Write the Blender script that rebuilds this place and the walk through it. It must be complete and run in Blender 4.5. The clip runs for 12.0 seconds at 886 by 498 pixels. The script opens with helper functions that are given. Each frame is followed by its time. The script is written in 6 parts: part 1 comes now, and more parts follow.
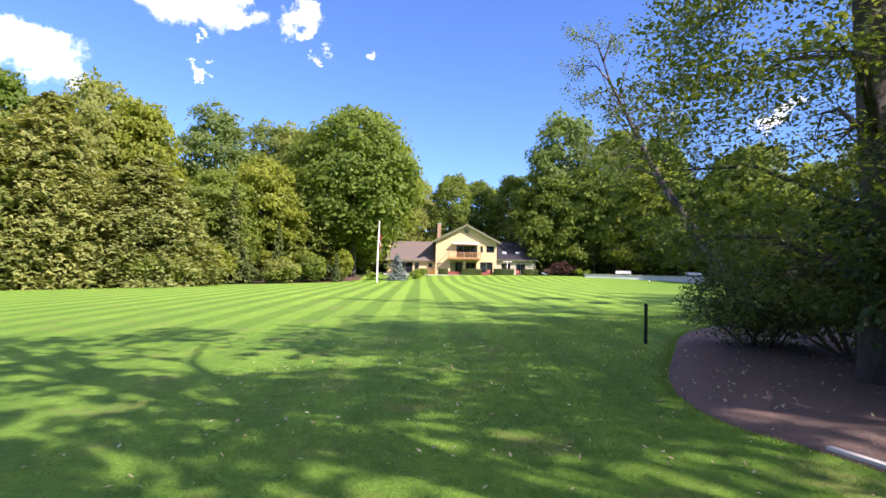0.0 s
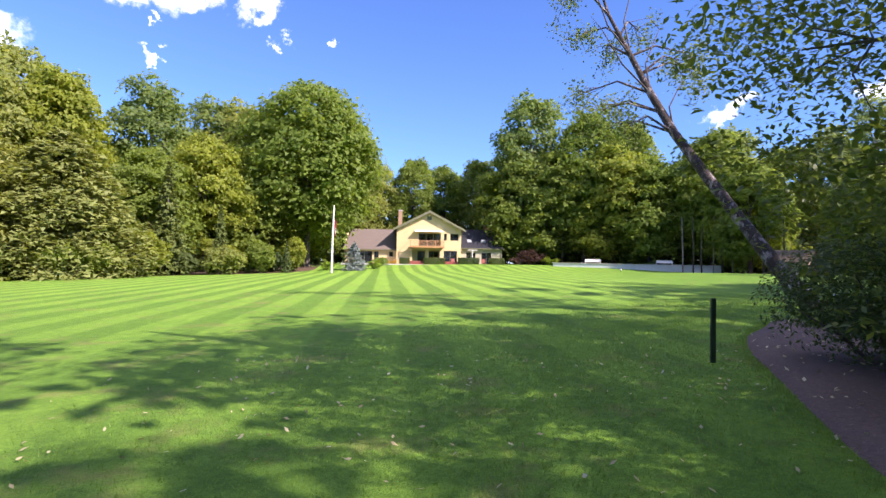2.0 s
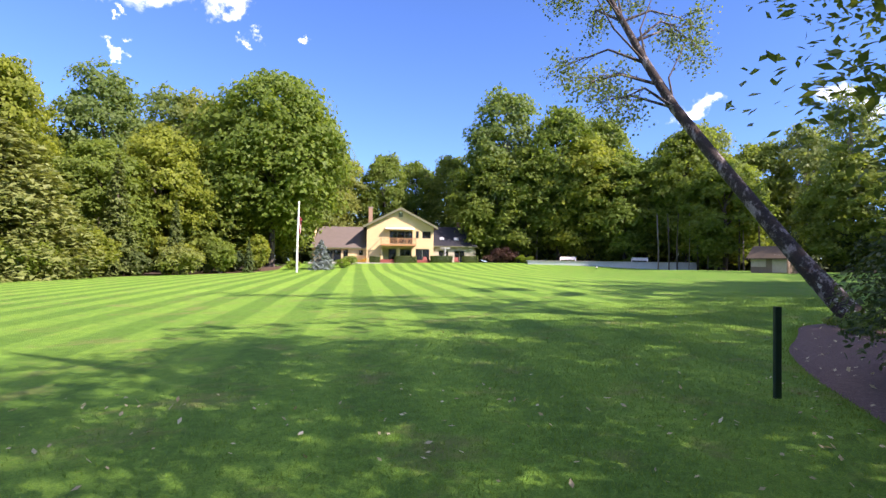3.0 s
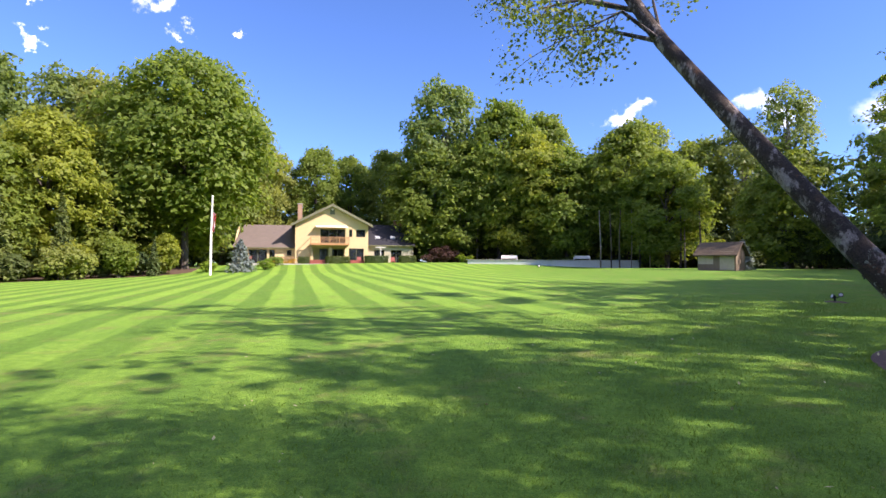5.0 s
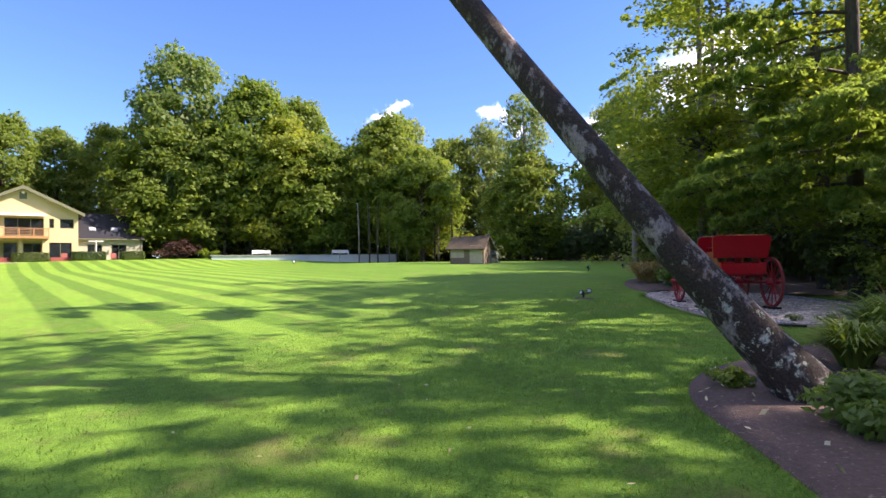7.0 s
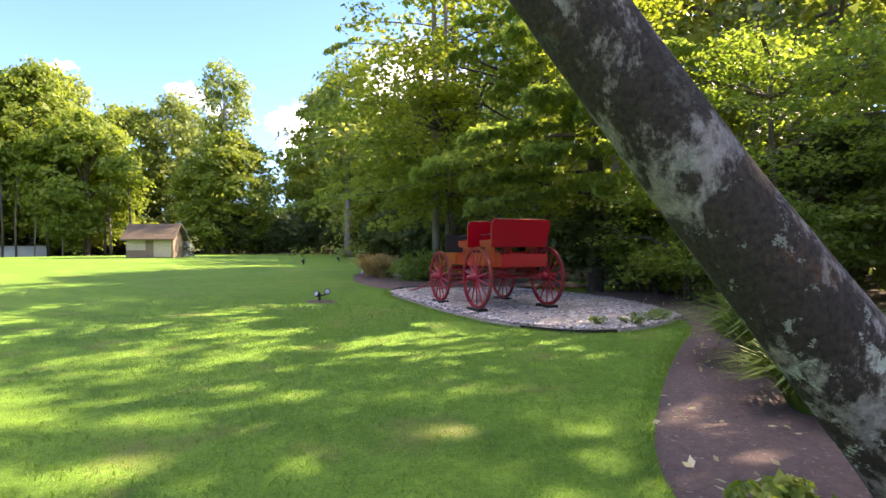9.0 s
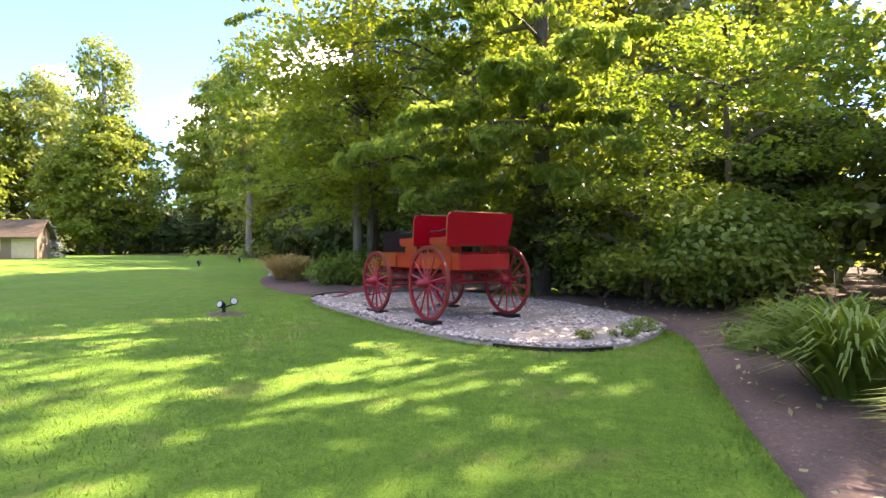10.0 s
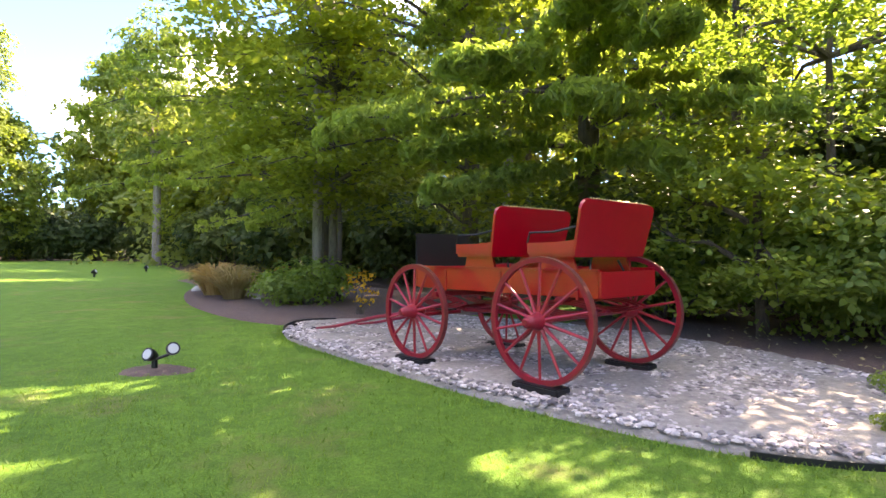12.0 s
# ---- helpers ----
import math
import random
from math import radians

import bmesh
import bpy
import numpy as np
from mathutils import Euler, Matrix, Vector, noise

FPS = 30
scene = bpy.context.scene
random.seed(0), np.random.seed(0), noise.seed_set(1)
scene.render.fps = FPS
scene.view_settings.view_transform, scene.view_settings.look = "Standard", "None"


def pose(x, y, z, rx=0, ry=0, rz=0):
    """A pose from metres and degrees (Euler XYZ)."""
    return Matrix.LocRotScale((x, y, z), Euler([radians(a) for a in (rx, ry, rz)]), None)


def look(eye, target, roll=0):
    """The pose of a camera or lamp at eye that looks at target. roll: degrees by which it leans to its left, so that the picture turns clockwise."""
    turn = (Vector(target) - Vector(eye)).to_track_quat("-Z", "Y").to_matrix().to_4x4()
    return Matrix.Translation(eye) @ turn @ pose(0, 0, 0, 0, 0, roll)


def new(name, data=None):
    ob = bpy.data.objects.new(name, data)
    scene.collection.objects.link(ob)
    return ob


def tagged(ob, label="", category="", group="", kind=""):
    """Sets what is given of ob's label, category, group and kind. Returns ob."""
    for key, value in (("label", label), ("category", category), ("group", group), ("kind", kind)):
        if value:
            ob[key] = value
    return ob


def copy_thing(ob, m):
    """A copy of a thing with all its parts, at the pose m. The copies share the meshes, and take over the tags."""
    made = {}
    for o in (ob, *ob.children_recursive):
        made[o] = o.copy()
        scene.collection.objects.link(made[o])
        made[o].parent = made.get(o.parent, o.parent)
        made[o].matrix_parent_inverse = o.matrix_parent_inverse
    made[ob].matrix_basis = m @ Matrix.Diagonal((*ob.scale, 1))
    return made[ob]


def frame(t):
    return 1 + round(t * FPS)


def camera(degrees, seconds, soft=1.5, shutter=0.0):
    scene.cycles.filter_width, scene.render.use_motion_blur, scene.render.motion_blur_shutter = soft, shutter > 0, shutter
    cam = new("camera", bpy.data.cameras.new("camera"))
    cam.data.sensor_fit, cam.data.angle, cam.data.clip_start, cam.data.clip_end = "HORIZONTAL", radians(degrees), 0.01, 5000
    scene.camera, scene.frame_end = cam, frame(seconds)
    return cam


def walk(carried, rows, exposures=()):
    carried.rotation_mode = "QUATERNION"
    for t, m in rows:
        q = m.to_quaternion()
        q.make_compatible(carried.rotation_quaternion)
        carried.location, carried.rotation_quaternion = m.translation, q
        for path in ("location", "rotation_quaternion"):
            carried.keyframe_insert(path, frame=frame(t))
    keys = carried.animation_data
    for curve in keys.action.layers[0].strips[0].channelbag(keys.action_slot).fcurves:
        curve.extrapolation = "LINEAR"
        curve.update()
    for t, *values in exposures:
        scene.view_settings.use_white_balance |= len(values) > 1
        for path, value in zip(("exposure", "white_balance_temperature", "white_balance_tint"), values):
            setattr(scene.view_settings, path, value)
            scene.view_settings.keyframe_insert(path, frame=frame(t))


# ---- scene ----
cam = camera(77.5, 12.0)
METRES, EYE, TILT, LEAN, TURN = 28.3, 1.5, -4.3, 0.0, 0.0
ROWS = [
    (0.0, 0.0, 0.0, 0.0, -0.17, 6.72, -1.43),
    (0.5, 0.0053, 0.0451, 0.0017, -1.19, 6.42, -1.26),
    (1.0, 0.0065, 0.094, 0.0029, -2.19, 6.17, -1.16),
    (1.5, 0.0065, 0.1457, 0.0044, -3.04, 5.96, -1.03),
    (2.0, 0.0103, 0.1937, 0.0075, -3.95, 5.82, -0.84),
    (2.5, 0.0165, 0.2426, 0.0106, -5.15, 5.74, -0.6),
    (3.0, 0.0263, 0.2897, 0.0138, -6.66, 5.7, -0.32),
    (5.0, 0.0801, 0.4577, 0.0269, -12.6, 5.67, 0.68),
    (5.5, 0.0995, 0.4927, 0.029, -16.29, 5.59, 1.15),
    (6.0, 0.1202, 0.5228, 0.0324, -21.84, 5.35, 1.74),
    (6.5, 0.1432, 0.5524, 0.0361, -28.84, 4.9, 2.38),
    (7.0, 0.1677, 0.5806, 0.0404, -36.7, 4.26, 2.99),
    (7.5, 0.1936, 0.6105, 0.043, -44.89, 3.54, 3.5),
    (9.5, 0.2988, 0.7242, 0.047, -72.57, 1.24, 4.33),
    (10.0, 0.3273, 0.7458, 0.0488, -76.89, 0.94, 4.43),
    (10.5, 0.3578, 0.7684, 0.0513, -80.36, 0.7, 4.56),
    (11.0, 0.3878, 0.7922, 0.0532, -82.98, 0.63, 4.54),
    (11.5, 0.4154, 0.8162, 0.0555, -84.75, 0.77, 4.41),
    (12.0, 0.4418, 0.8394, 0.0582, -85.7, 0.9, 4.33),
]
walk(cam, [(t, pose(0, 0, EYE, TILT, LEAN, TURN) @ pose(METRES * x, METRES * y, METRES * z, 90 + pitch, roll, yaw)) for t, x, y, z, yaw, pitch, roll in ROWS],
     [(0, 1.85, 6450, 31), (5.5, 1.75, 6600, 28), (7.0, 1.95, 6900, 26), (9.5, 3.1, 8000, 26), (12.0, 3.5, 8200, 25)])

# ---- sky, sun ----
SUN_TO = Vector((0.80, -0.60, 0.0)).normalized()
SUN_EL = radians(39)
world = bpy.data.worlds.new("world")
scene.world = world
world.use_nodes = True


def build_world():
    nt = world.node_tree
    nt.nodes.clear()
    N, L = nt.nodes.new, nt.links.new
    out, bg = N("ShaderNodeOutputWorld"), N("ShaderNodeBackground")
    sky = N("ShaderNodeTexSky")
    sky.sky_type = 'NISHITA'
    sky.sun_disc = False
    sky.sun_elevation = SUN_EL
    sky.sun_rotation = math.atan2(SUN_TO.x, SUN_TO.y)
    sky.air_density, sky.dust_density, sky.ozone_density = 1.0, 0.1, 4.0
    bg.inputs["Strength"].default_value = 0.15
    co = N("ShaderNodeTexCoord")
    # cumulus puffs: soft discs round a few directions, torn by noise
    warp = N("ShaderNodeTexNoise")
    warp.inputs["Scale"].default_value = 11.0
    warp.inputs["Detail"].default_value = 6.0
    warp.inputs["Roughness"].default_value = 0.62
    L(co.outputs["Generated"], warp.inputs["Vector"])
    sub = N("ShaderNodeVectorMath")
    sub.operation = 'SUBTRACT'
    L(warp.outputs["Color"], sub.inputs[0])
    sub.inputs[1].default_value = (0.5, 0.5, 0.5)
    mul = N("ShaderNodeVectorMath")
    mul.operation = 'SCALE'
    L(sub.outputs[0], mul.inputs[0])
    mul.inputs["Scale"].default_value = 0.19
    add = N("ShaderNodeVectorMath")
    add.operation = 'ADD'
    L(co.outputs["Generated"], add.inputs[0])
    L(mul.outputs[0], add.inputs[1])
    flat = N("ShaderNodeVectorMath")
    flat.operation = 'MULTIPLY'
    L(add.outputs[0], flat.inputs[0])
    flat.inputs[1].default_value = (1, 1, 1.6)
    total = None
    for x, y, z, r in ((-0.40, 0.825, 0.405, 0.075), (-0.335, 0.84, 0.43, 0.06), (-0.575, 0.765, 0.285, 0.075), (-0.62, 0.73, 0.29, 0.07),
                       (-0.234, 0.885, 0.405, 0.05), (-0.204, 0.914, 0.35, 0.026), (-0.124, 0.921, 0.369, 0.016), (-0.383, 0.871, 0.309, 0.022),
                       (-0.377, 0.856, 0.353, 0.018), (-0.46, 0.72, 0.52, 0.09), (0.496, 0.831, 0.25, 0.042), (0.672, 0.699, 0.243, 0.05),
                       (0.80, 0.57, 0.20, 0.12), (0.86, 0.42, 0.28, 0.15), (-0.85, 0.1, 0.45, 0.3), (0.1, -0.85, 0.5, 0.35),
                       # unseen clouds added overhead and behind to brighten the fill light
                       (0.1, 0.2, 0.97, 0.38), (-0.5, -0.35, 0.8, 0.36), (-0.35, 0.4, 0.84, 0.28), (0.35, 0.45, 0.82, 0.28), (-0.5, -0.75, 0.4, 0.34), (0.85, 0.1, 0.52, 0.26)):
        d = N("ShaderNodeVectorMath")
        d.operation = 'DISTANCE'
        L(flat.outputs[0], d.inputs[0])
        v = Vector((x, y, z)).normalized()
        d.inputs[1].default_value = (v.x, v.y, v.z * 1.6)
        m = N("ShaderNodeMapRange")
        m.interpolation_type = 'SMOOTHSTEP'
        m.inputs["From Min"].default_value = r * 0.88
        m.inputs["From Max"].default_value = r * -0.15
        L(d.outputs["Value"], m.inputs["Value"])
        if total is None:
            total = m.outputs[0]
        else:
            mx = N("ShaderNodeMath")
            mx.operation = 'MAXIMUM'
            L(total, mx.inputs[0])
            L(m.outputs[0], mx.inputs[1])
            total = mx.outputs[0]
    mix = N("ShaderNodeMix")
    mix.data_type = 'RGBA'
    L(total, mix.inputs["Factor"])
    deep = N("ShaderNodeMix")
    deep.data_type, deep.blend_type = 'RGBA', 'MULTIPLY'
    deep.inputs["Factor"].default_value = 1.0
    deep.inputs[7].default_value = (0.258, 0.362, 0.505, 1)
    L(sky.outputs[0], deep.inputs[6])
    L(deep.outputs[2], mix.inputs[6])
    mix.inputs[7].default_value = (9.6, 9.8, 10.0, 1)
    L(mix.outputs[2], bg.inputs["Color"])
    L(bg.outputs[0], out.inputs["Surface"])


build_world()
sun = new("sun", bpy.data.lights.new("sun", 'SUN'))
sun.data.energy, sun.data.angle, sun.data.color = 3.4, radians(0.55), (1.0, 0.92, 0.78)
toward = Vector((SUN_TO.x * math.cos(SUN_EL), SUN_TO.y * math.cos(SUN_EL), math.sin(SUN_EL)))
sun.matrix_world = look(toward * 100, (0, 0, 0))


# ---- materials ----
def material(name):
    m = bpy.data.materials.new(name)
    m.use_nodes = True
    nt = m.node_tree
    return m, nt, nt.nodes["Principled BSDF"]


def ramp(nt, fac, stops):
    r = nt.nodes.new("ShaderNodeValToRGB")
    while len(r.color_ramp.elements) < len(stops):
        r.color_ramp.elements.new(0.5)
    for e, (p, c) in zip(r.color_ramp.elements, stops):
        e.position, e.color = p, (*c, 1)
    nt.links.new(fac, r.inputs[0])
    return r.outputs[0]


def noise_at(nt, scale, detail=4, rough=0.55, vec=None, stretch=None):
    n = nt.nodes.new("ShaderNodeTexNoise")
    n.inputs["Scale"].default_value, n.inputs["Detail"].default_value, n.inputs["Roughness"].default_value = scale, detail, rough
    if vec is None:
        vec = nt.nodes.new("ShaderNodeTexCoord").outputs["Object"]
    if stretch:
        mp = nt.nodes.new("ShaderNodeMapping")
        mp.inputs["Scale"].default_value = stretch
        nt.links.new(vec, mp.inputs["Vector"])
        vec = mp.outputs[0]
    nt.links.new(vec, n.inputs["Vector"])
    return n.outputs["Fac"]


def blend(nt, a, b, fac, mode='MIX'):
    m = nt.nodes.new("ShaderNodeMix")
    m.data_type, m.blend_type = 'RGBA', mode
    for sock, v in ((m.inputs["Factor"], fac), (m.inputs[6], a), (m.inputs[7], b)):
        if isinstance(v, (int, float)):
            sock.default_value = v
        elif isinstance(v, tuple):
            sock.default_value = (*v, 1)
        else:
            nt.links.new(v, sock)
    return m.outputs[2]


def bump(nt, bsdf, height, strength=0.3, distance=0.02):
    b = nt.nodes.new("ShaderNodeBump")
    b.inputs["Strength"].default_value, b.inputs["Distance"].default_value = strength, distance
    nt.links.new(height, b.inputs["Height"])
    nt.links.new(b.outputs[0], bsdf.inputs["Normal"])


def plain(name, col, rough=0.6, metal=0.0, vary=0.25, scale=6.0, bumpy=0.0, stretch=None, coat=0.0):
    """A surface of one colour with grain and soiling at two scales."""
    m, nt, b = material(name)
    f1, f2 = noise_at(nt, scale, 5, 0.6, None, stretch), noise_at(nt, scale * 7, 4, 0.6, None, stretch)
    lo, hi = tuple(c * (1 - vary) for c in col), tuple(min(1, c * (1 + vary * 0.6)) for c in col)
    c = blend(nt, ramp(nt, f1, ((0.3, lo), (0.7, hi))), ramp(nt, f2, ((0.3, lo), (0.7, hi))), 0.45)
    nt.links.new(c, b.inputs["Base Color"])
    b.inputs["Roughness"].default_value, b.inputs["Metallic"].default_value = rough, metal
    b.inputs["Coat Weight"].default_value = coat
    b.inputs["Coat Roughness"].default_value = 0.15
    if bumpy:
        bump(nt, b, f2, bumpy, 0.01)
    return m


def leafy(name, dark, mid, light, glow=0.45, gloss=0.2, tree_vary=0.25):
    """Foliage: each leaf its own shade, each plant a little its own, light passing through the blades."""
    m, nt, b = material(name)
    geo, obi = nt.nodes.new("ShaderNodeNewGeometry"), nt.nodes.new("ShaderNodeObjectInfo")
    big = noise_at(nt, 0.35, 2)
    low = tuple(a * 0.6 + b * 0.4 for a, b in zip(dark, mid))
    high = tuple(a * 0.7 + b * 0.3 for a, b in zip(light, mid))
    c = ramp(nt, geo.outputs["Random Per Island"], ((0.0, low), (0.55, mid), (1.0, high)))
    c2 = ramp(nt, big, ((0.35, dark), (0.7, light)))
    c = blend(nt, c, c2, 0.35)
    tint = ramp(nt, obi.outputs["Random"], ((0.0, (1 - tree_vary, 1 - tree_vary * 0.6, 1 - tree_vary)), (0.5, (1, 1, 1)), (1.0, (1 + tree_vary, 1 + tree_vary * 0.5, 0.85))))
    c = blend(nt, c, tint, 1.0, 'MULTIPLY')
    nt.links.new(c, b.inputs["Base Color"])
    b.inputs["Roughness"].default_value = 0.5
    b.inputs["Specular IOR Level"].default_value = gloss
    tr = nt.nodes.new("ShaderNodeBsdfTranslucent")
    c3 = blend(nt, c, (1.45, 1.38, 0.62), 1.0, 'MULTIPLY')
    nt.links.new(c3, tr.inputs["Color"])
    mx = nt.nodes.new("ShaderNodeMixShader")
    mx.inputs[0].default_value = glow
    nt.links.new(b.outputs[0], mx.inputs[1])
    nt.links.new(tr.outputs[0], mx.inputs[2])
    nt.links.new(mx.outputs[0], nt.nodes["Material Output"].inputs["Surface"])
    return m


def bark(name, dark, light, scale=5.0, patches=None):
    m, nt, b = material(name)
    f = noise_at(nt, scale, 6, 0.65, None, (1, 1, 0.25))
    f2 = noise_at(nt, scale * 4, 5, 0.6, None, (1, 1, 0.35))
    c = blend(nt, ramp(nt, f, ((0.35, dark), (0.68, light))), ramp(nt, f2, ((0.35, dark), (0.7, light))), 0.4)
    if patches:
        p = noise_at(nt, 5.0, 5, 0.75)
        c = blend(nt, c, patches, ramp(nt, p, ((0.56, (0, 0, 0)), (0.6, (1, 1, 1)))))
    nt.links.new(c, b.inputs["Base Color"])
    b.inputs["Roughness"].default_value = 0.9
    bump(nt, b, f2, 0.8, 0.03)
    return m


def lichened_bark():
    """Silvery grey bark broken by dark flaking crusts and rusty streaks, with pale lichen towards the foot."""
    m, nt, b = material("lichened_bark")
    fine, crust = noise_at(nt, 24, 6, 0.7), noise_at(nt, 3.6, 7, 0.72, None, (1, 1, 0.6))
    c = ramp(nt, fine, ((0.3, (0.12, 0.10, 0.095)), (0.7, (0.36, 0.32, 0.31))))
    c = blend(nt, c, ramp(nt, noise_at(nt, 40, 4), ((0.3, (0.012, 0.009, 0.008)), (0.75, (0.060, 0.042, 0.034)))), ramp(nt, crust, ((0.41, (0, 0, 0)), (0.48, (1, 1, 1)))))
    c = blend(nt, c, (0.17, 0.075, 0.035), ramp(nt, noise_at(nt, 2.2, 6, 0.7), ((0.60, (0, 0, 0)), (0.72, (0.75, 0.75, 0.75)))))
    sep = nt.nodes.new("ShaderNodeSeparateXYZ")
    nt.links.new(nt.nodes.new("ShaderNodeTexCoord").outputs["Object"], sep.inputs[0])
    half = nt.nodes.new("ShaderNodeMath")
    half.operation = 'MULTIPLY'
    half.inputs[1].default_value = 0.4
    nt.links.new(sep.outputs[2], half.inputs[0])
    low = ramp(nt, half.outputs[0], ((0.2, (1, 1, 1)), (0.75, (0.1, 0.1, 0.1))))
    lichen = ramp(nt, noise_at(nt, 6.5, 6, 0.78), ((0.57, (0, 0, 0)), (0.61, (1, 1, 1))))
    c = blend(nt, c, ramp(nt, fine, ((0.3, (0.30, 0.34, 0.29)), (0.7, (0.50, 0.54, 0.48)))), blend(nt, lichen, low, 1.0, 'MULTIPLY'))
    nt.links.new(c, b.inputs["Base Color"])
    b.inputs["Roughness"].default_value = 0.9
    bump(nt, b, crust, 0.9, 0.05)
    return m


def lawn_material():
    m, nt, b = material("lawn")
    co = nt.nodes.new("ShaderNodeTexCoord")
    sep = nt.nodes.new("ShaderNodeSeparateXYZ")
    nt.links.new(co.outputs["Object"], sep.inputs[0])

    def math_node(op, a, c=None):
        n = nt.nodes.new("ShaderNodeMath")
        n.operation = op
        for i, v in enumerate((a, c)):
            if v is None:
                continue
            if isinstance(v, (int, float)):
                n.inputs[i].default_value = v
            else:
                nt.links.new(v, n.inputs[i])
        return n.outputs[0]
    # mower stripes, 0.9 m wide, running towards the house; their sheen painted as colour
    u = math_node('ADD', sep.outputs[0], math_node('MULTIPLY', sep.outputs[1], STRIPE_SLANT))
    wob = math_node('MULTIPLY', math_node('SUBTRACT', noise_at(nt, 0.12, 2), 0.5), 0.3)
    s = math_node('SINE', math_node('MULTIPLY', math_node('ADD', u, wob), math.pi / STRIPE_WIDTH))
    stripe = ramp(nt, math_node('ADD', math_node('MULTIPLY', s, 0.5), 0.5), ((0.38, (0, 0, 0)), (0.62, (1, 1, 1))))
    # the stripe contrast is faded out towards the east bed and the near end
    east = ramp(nt, math_node('MULTIPLY', math_node('SUBTRACT', math_node('ADD', sep.outputs[0], math_node('MULTIPLY', sep.outputs[1], -0.25)), 2.0), 0.12), ((0.0, (1, 1, 1)), (1.0, (0, 0, 0))))
    near_end = ramp(nt, math_node('MULTIPLY', math_node('SUBTRACT', sep.outputs[1], 8.0), 0.033), ((0.0, (0.3, 0.3, 0.3)), (1.0, (1, 1, 1))))
    stripe = blend(nt, blend(nt, stripe, east, 1.0, 'MULTIPLY'), near_end, 1.0, 'MULTIPLY')
    fine, mid, big = noise_at(nt, 55, 5, 0.7), noise_at(nt, 4.5, 5, 0.65), noise_at(nt, 0.3, 4)
    g = ramp(nt, fine, ((0.25, (0.060, 0.140, 0.015)), (0.5, (0.112, 0.232, 0.028)), (0.78, (0.176, 0.320, 0.050))))
    g = blend(nt, g, (1.75, 1.55, 1.6), stripe, 'MULTIPLY')
    g = blend(nt, g, ramp(nt, mid, ((0.3, (0.66, 0.72, 0.64)), (0.7, (1.22, 1.18, 1.12)))), 0.9, 'MULTIPLY')
    g = blend(nt, g, ramp(nt, noise_at(nt, 17, 4, 0.7), ((0.3, (0.7, 0.74, 0.68)), (0.7, (1.18, 1.15, 1.1)))), 0.8, 'MULTIPLY')
    dry = ramp(nt, noise_at(nt, 0.9, 5, 0.7), ((0.54, (0, 0, 0)), (0.70, (0.75, 0.75, 0.75))))
    g = blend(nt, g, (0.20, 0.19, 0.065), dry)
    g = blend(nt, g, ramp(nt, big, ((0.3, (0.85, 0.9, 0.85)), (0.7, (1.1, 1.05, 1.0)))), 1.0, 'MULTIPLY')
    nt.links.new(g, b.inputs["Base Color"])
    b.inputs["Roughness"].default_value = 0.85
    b.inputs["Specular IOR Level"].default_value = 0.2
    bump(nt, b, fine, 0.9, 0.03)
    return m


def speckled(name, base, flecks, rough=0.9, scale=30, strength=0.8):
    m, nt, b = material(name)
    c = blend(nt, ramp(nt, noise_at(nt, scale * 0.5, 5, 0.7), ((0.3, base), (0.7, tuple(min(1, k * 1.7) for k in base)))), flecks,
              ramp(nt, noise_at(nt, scale * 0.8, 3), ((0.62, (0, 0, 0)), (0.7, (1, 1, 1)))))
    nt.links.new(c, b.inputs["Base Color"])
    b.inputs["Roughness"].default_value = rough
    bump(nt, b, noise_at(nt, scale * 1.3, 5, 0.7), strength, 0.02)
    return m


STRIPE_WIDTH, STRIPE_SLANT = 0.9, 0.04
M_LAWN = lawn_material()
M_MULCH = speckled("mulch", (0.088, 0.058, 0.047), (0.26, 0.19, 0.15), 0.95, 34)
M_LITTER = speckled("leaf_litter", (0.045, 0.028, 0.016), (0.12, 0.075, 0.04), 0.95, 14)
M_GRAVEL = speckled("gravel_bed", (0.20, 0.18, 0.155), (0.40, 0.37, 0.33), 0.9, 26)
M_MAPLE = leafy("maple_leaves", (0.105, 0.155, 0.030), (0.190, 0.255, 0.048), (0.285, 0.350, 0.072), 0.58)
M_ASH = leafy("pale_leaves", (0.125, 0.172, 0.056), (0.210, 0.268, 0.088), (0.300, 0.355, 0.125), 0.58)
M_HEMLOCK = leafy("hemlock_needles", (0.125, 0.160, 0.046), (0.215, 0.250, 0.074), (0.310, 0.335, 0.110), 0.4)
M_SPRUCE = leafy("spruce_needles", (0.060, 0.095, 0.034), (0.105, 0.150, 0.052), (0.160, 0.210, 0.075), 0.3)
M_PINE = leafy("pine_needles", (0.125, 0.195, 0.060), (0.220, 0.315, 0.090), (0.330, 0.430, 0.130), 0.62)
M_DARKLEAF = leafy("dark_leaves", (0.038, 0.062, 0.015), (0.070, 0.108, 0.024), (0.120, 0.165, 0.040), 0.45, 0.5)
M_SHADE = leafy("shade_tree_leaves", (0.060, 0.092, 0.022), (0.115, 0.165, 0.038), (0.205, 0.270, 0.066), 0.55, 0.6)
M_SHRUB = leafy("shrub_leaves", (0.100, 0.165, 0.035), (0.180, 0.270, 0.058), (0.275, 0.380, 0.090), 0.55, 0.5)
M_UNDER = leafy("undergrowth_leaves", (0.040, 0.066, 0.024), (0.072, 0.108, 0.038), (0.115, 0.155, 0.056), 0.4)
M_BLUE = leafy("blue_spruce_needles", (0.09, 0.13, 0.13), (0.16, 0.21, 0.22), (0.25, 0.31, 0.32), 0.2)
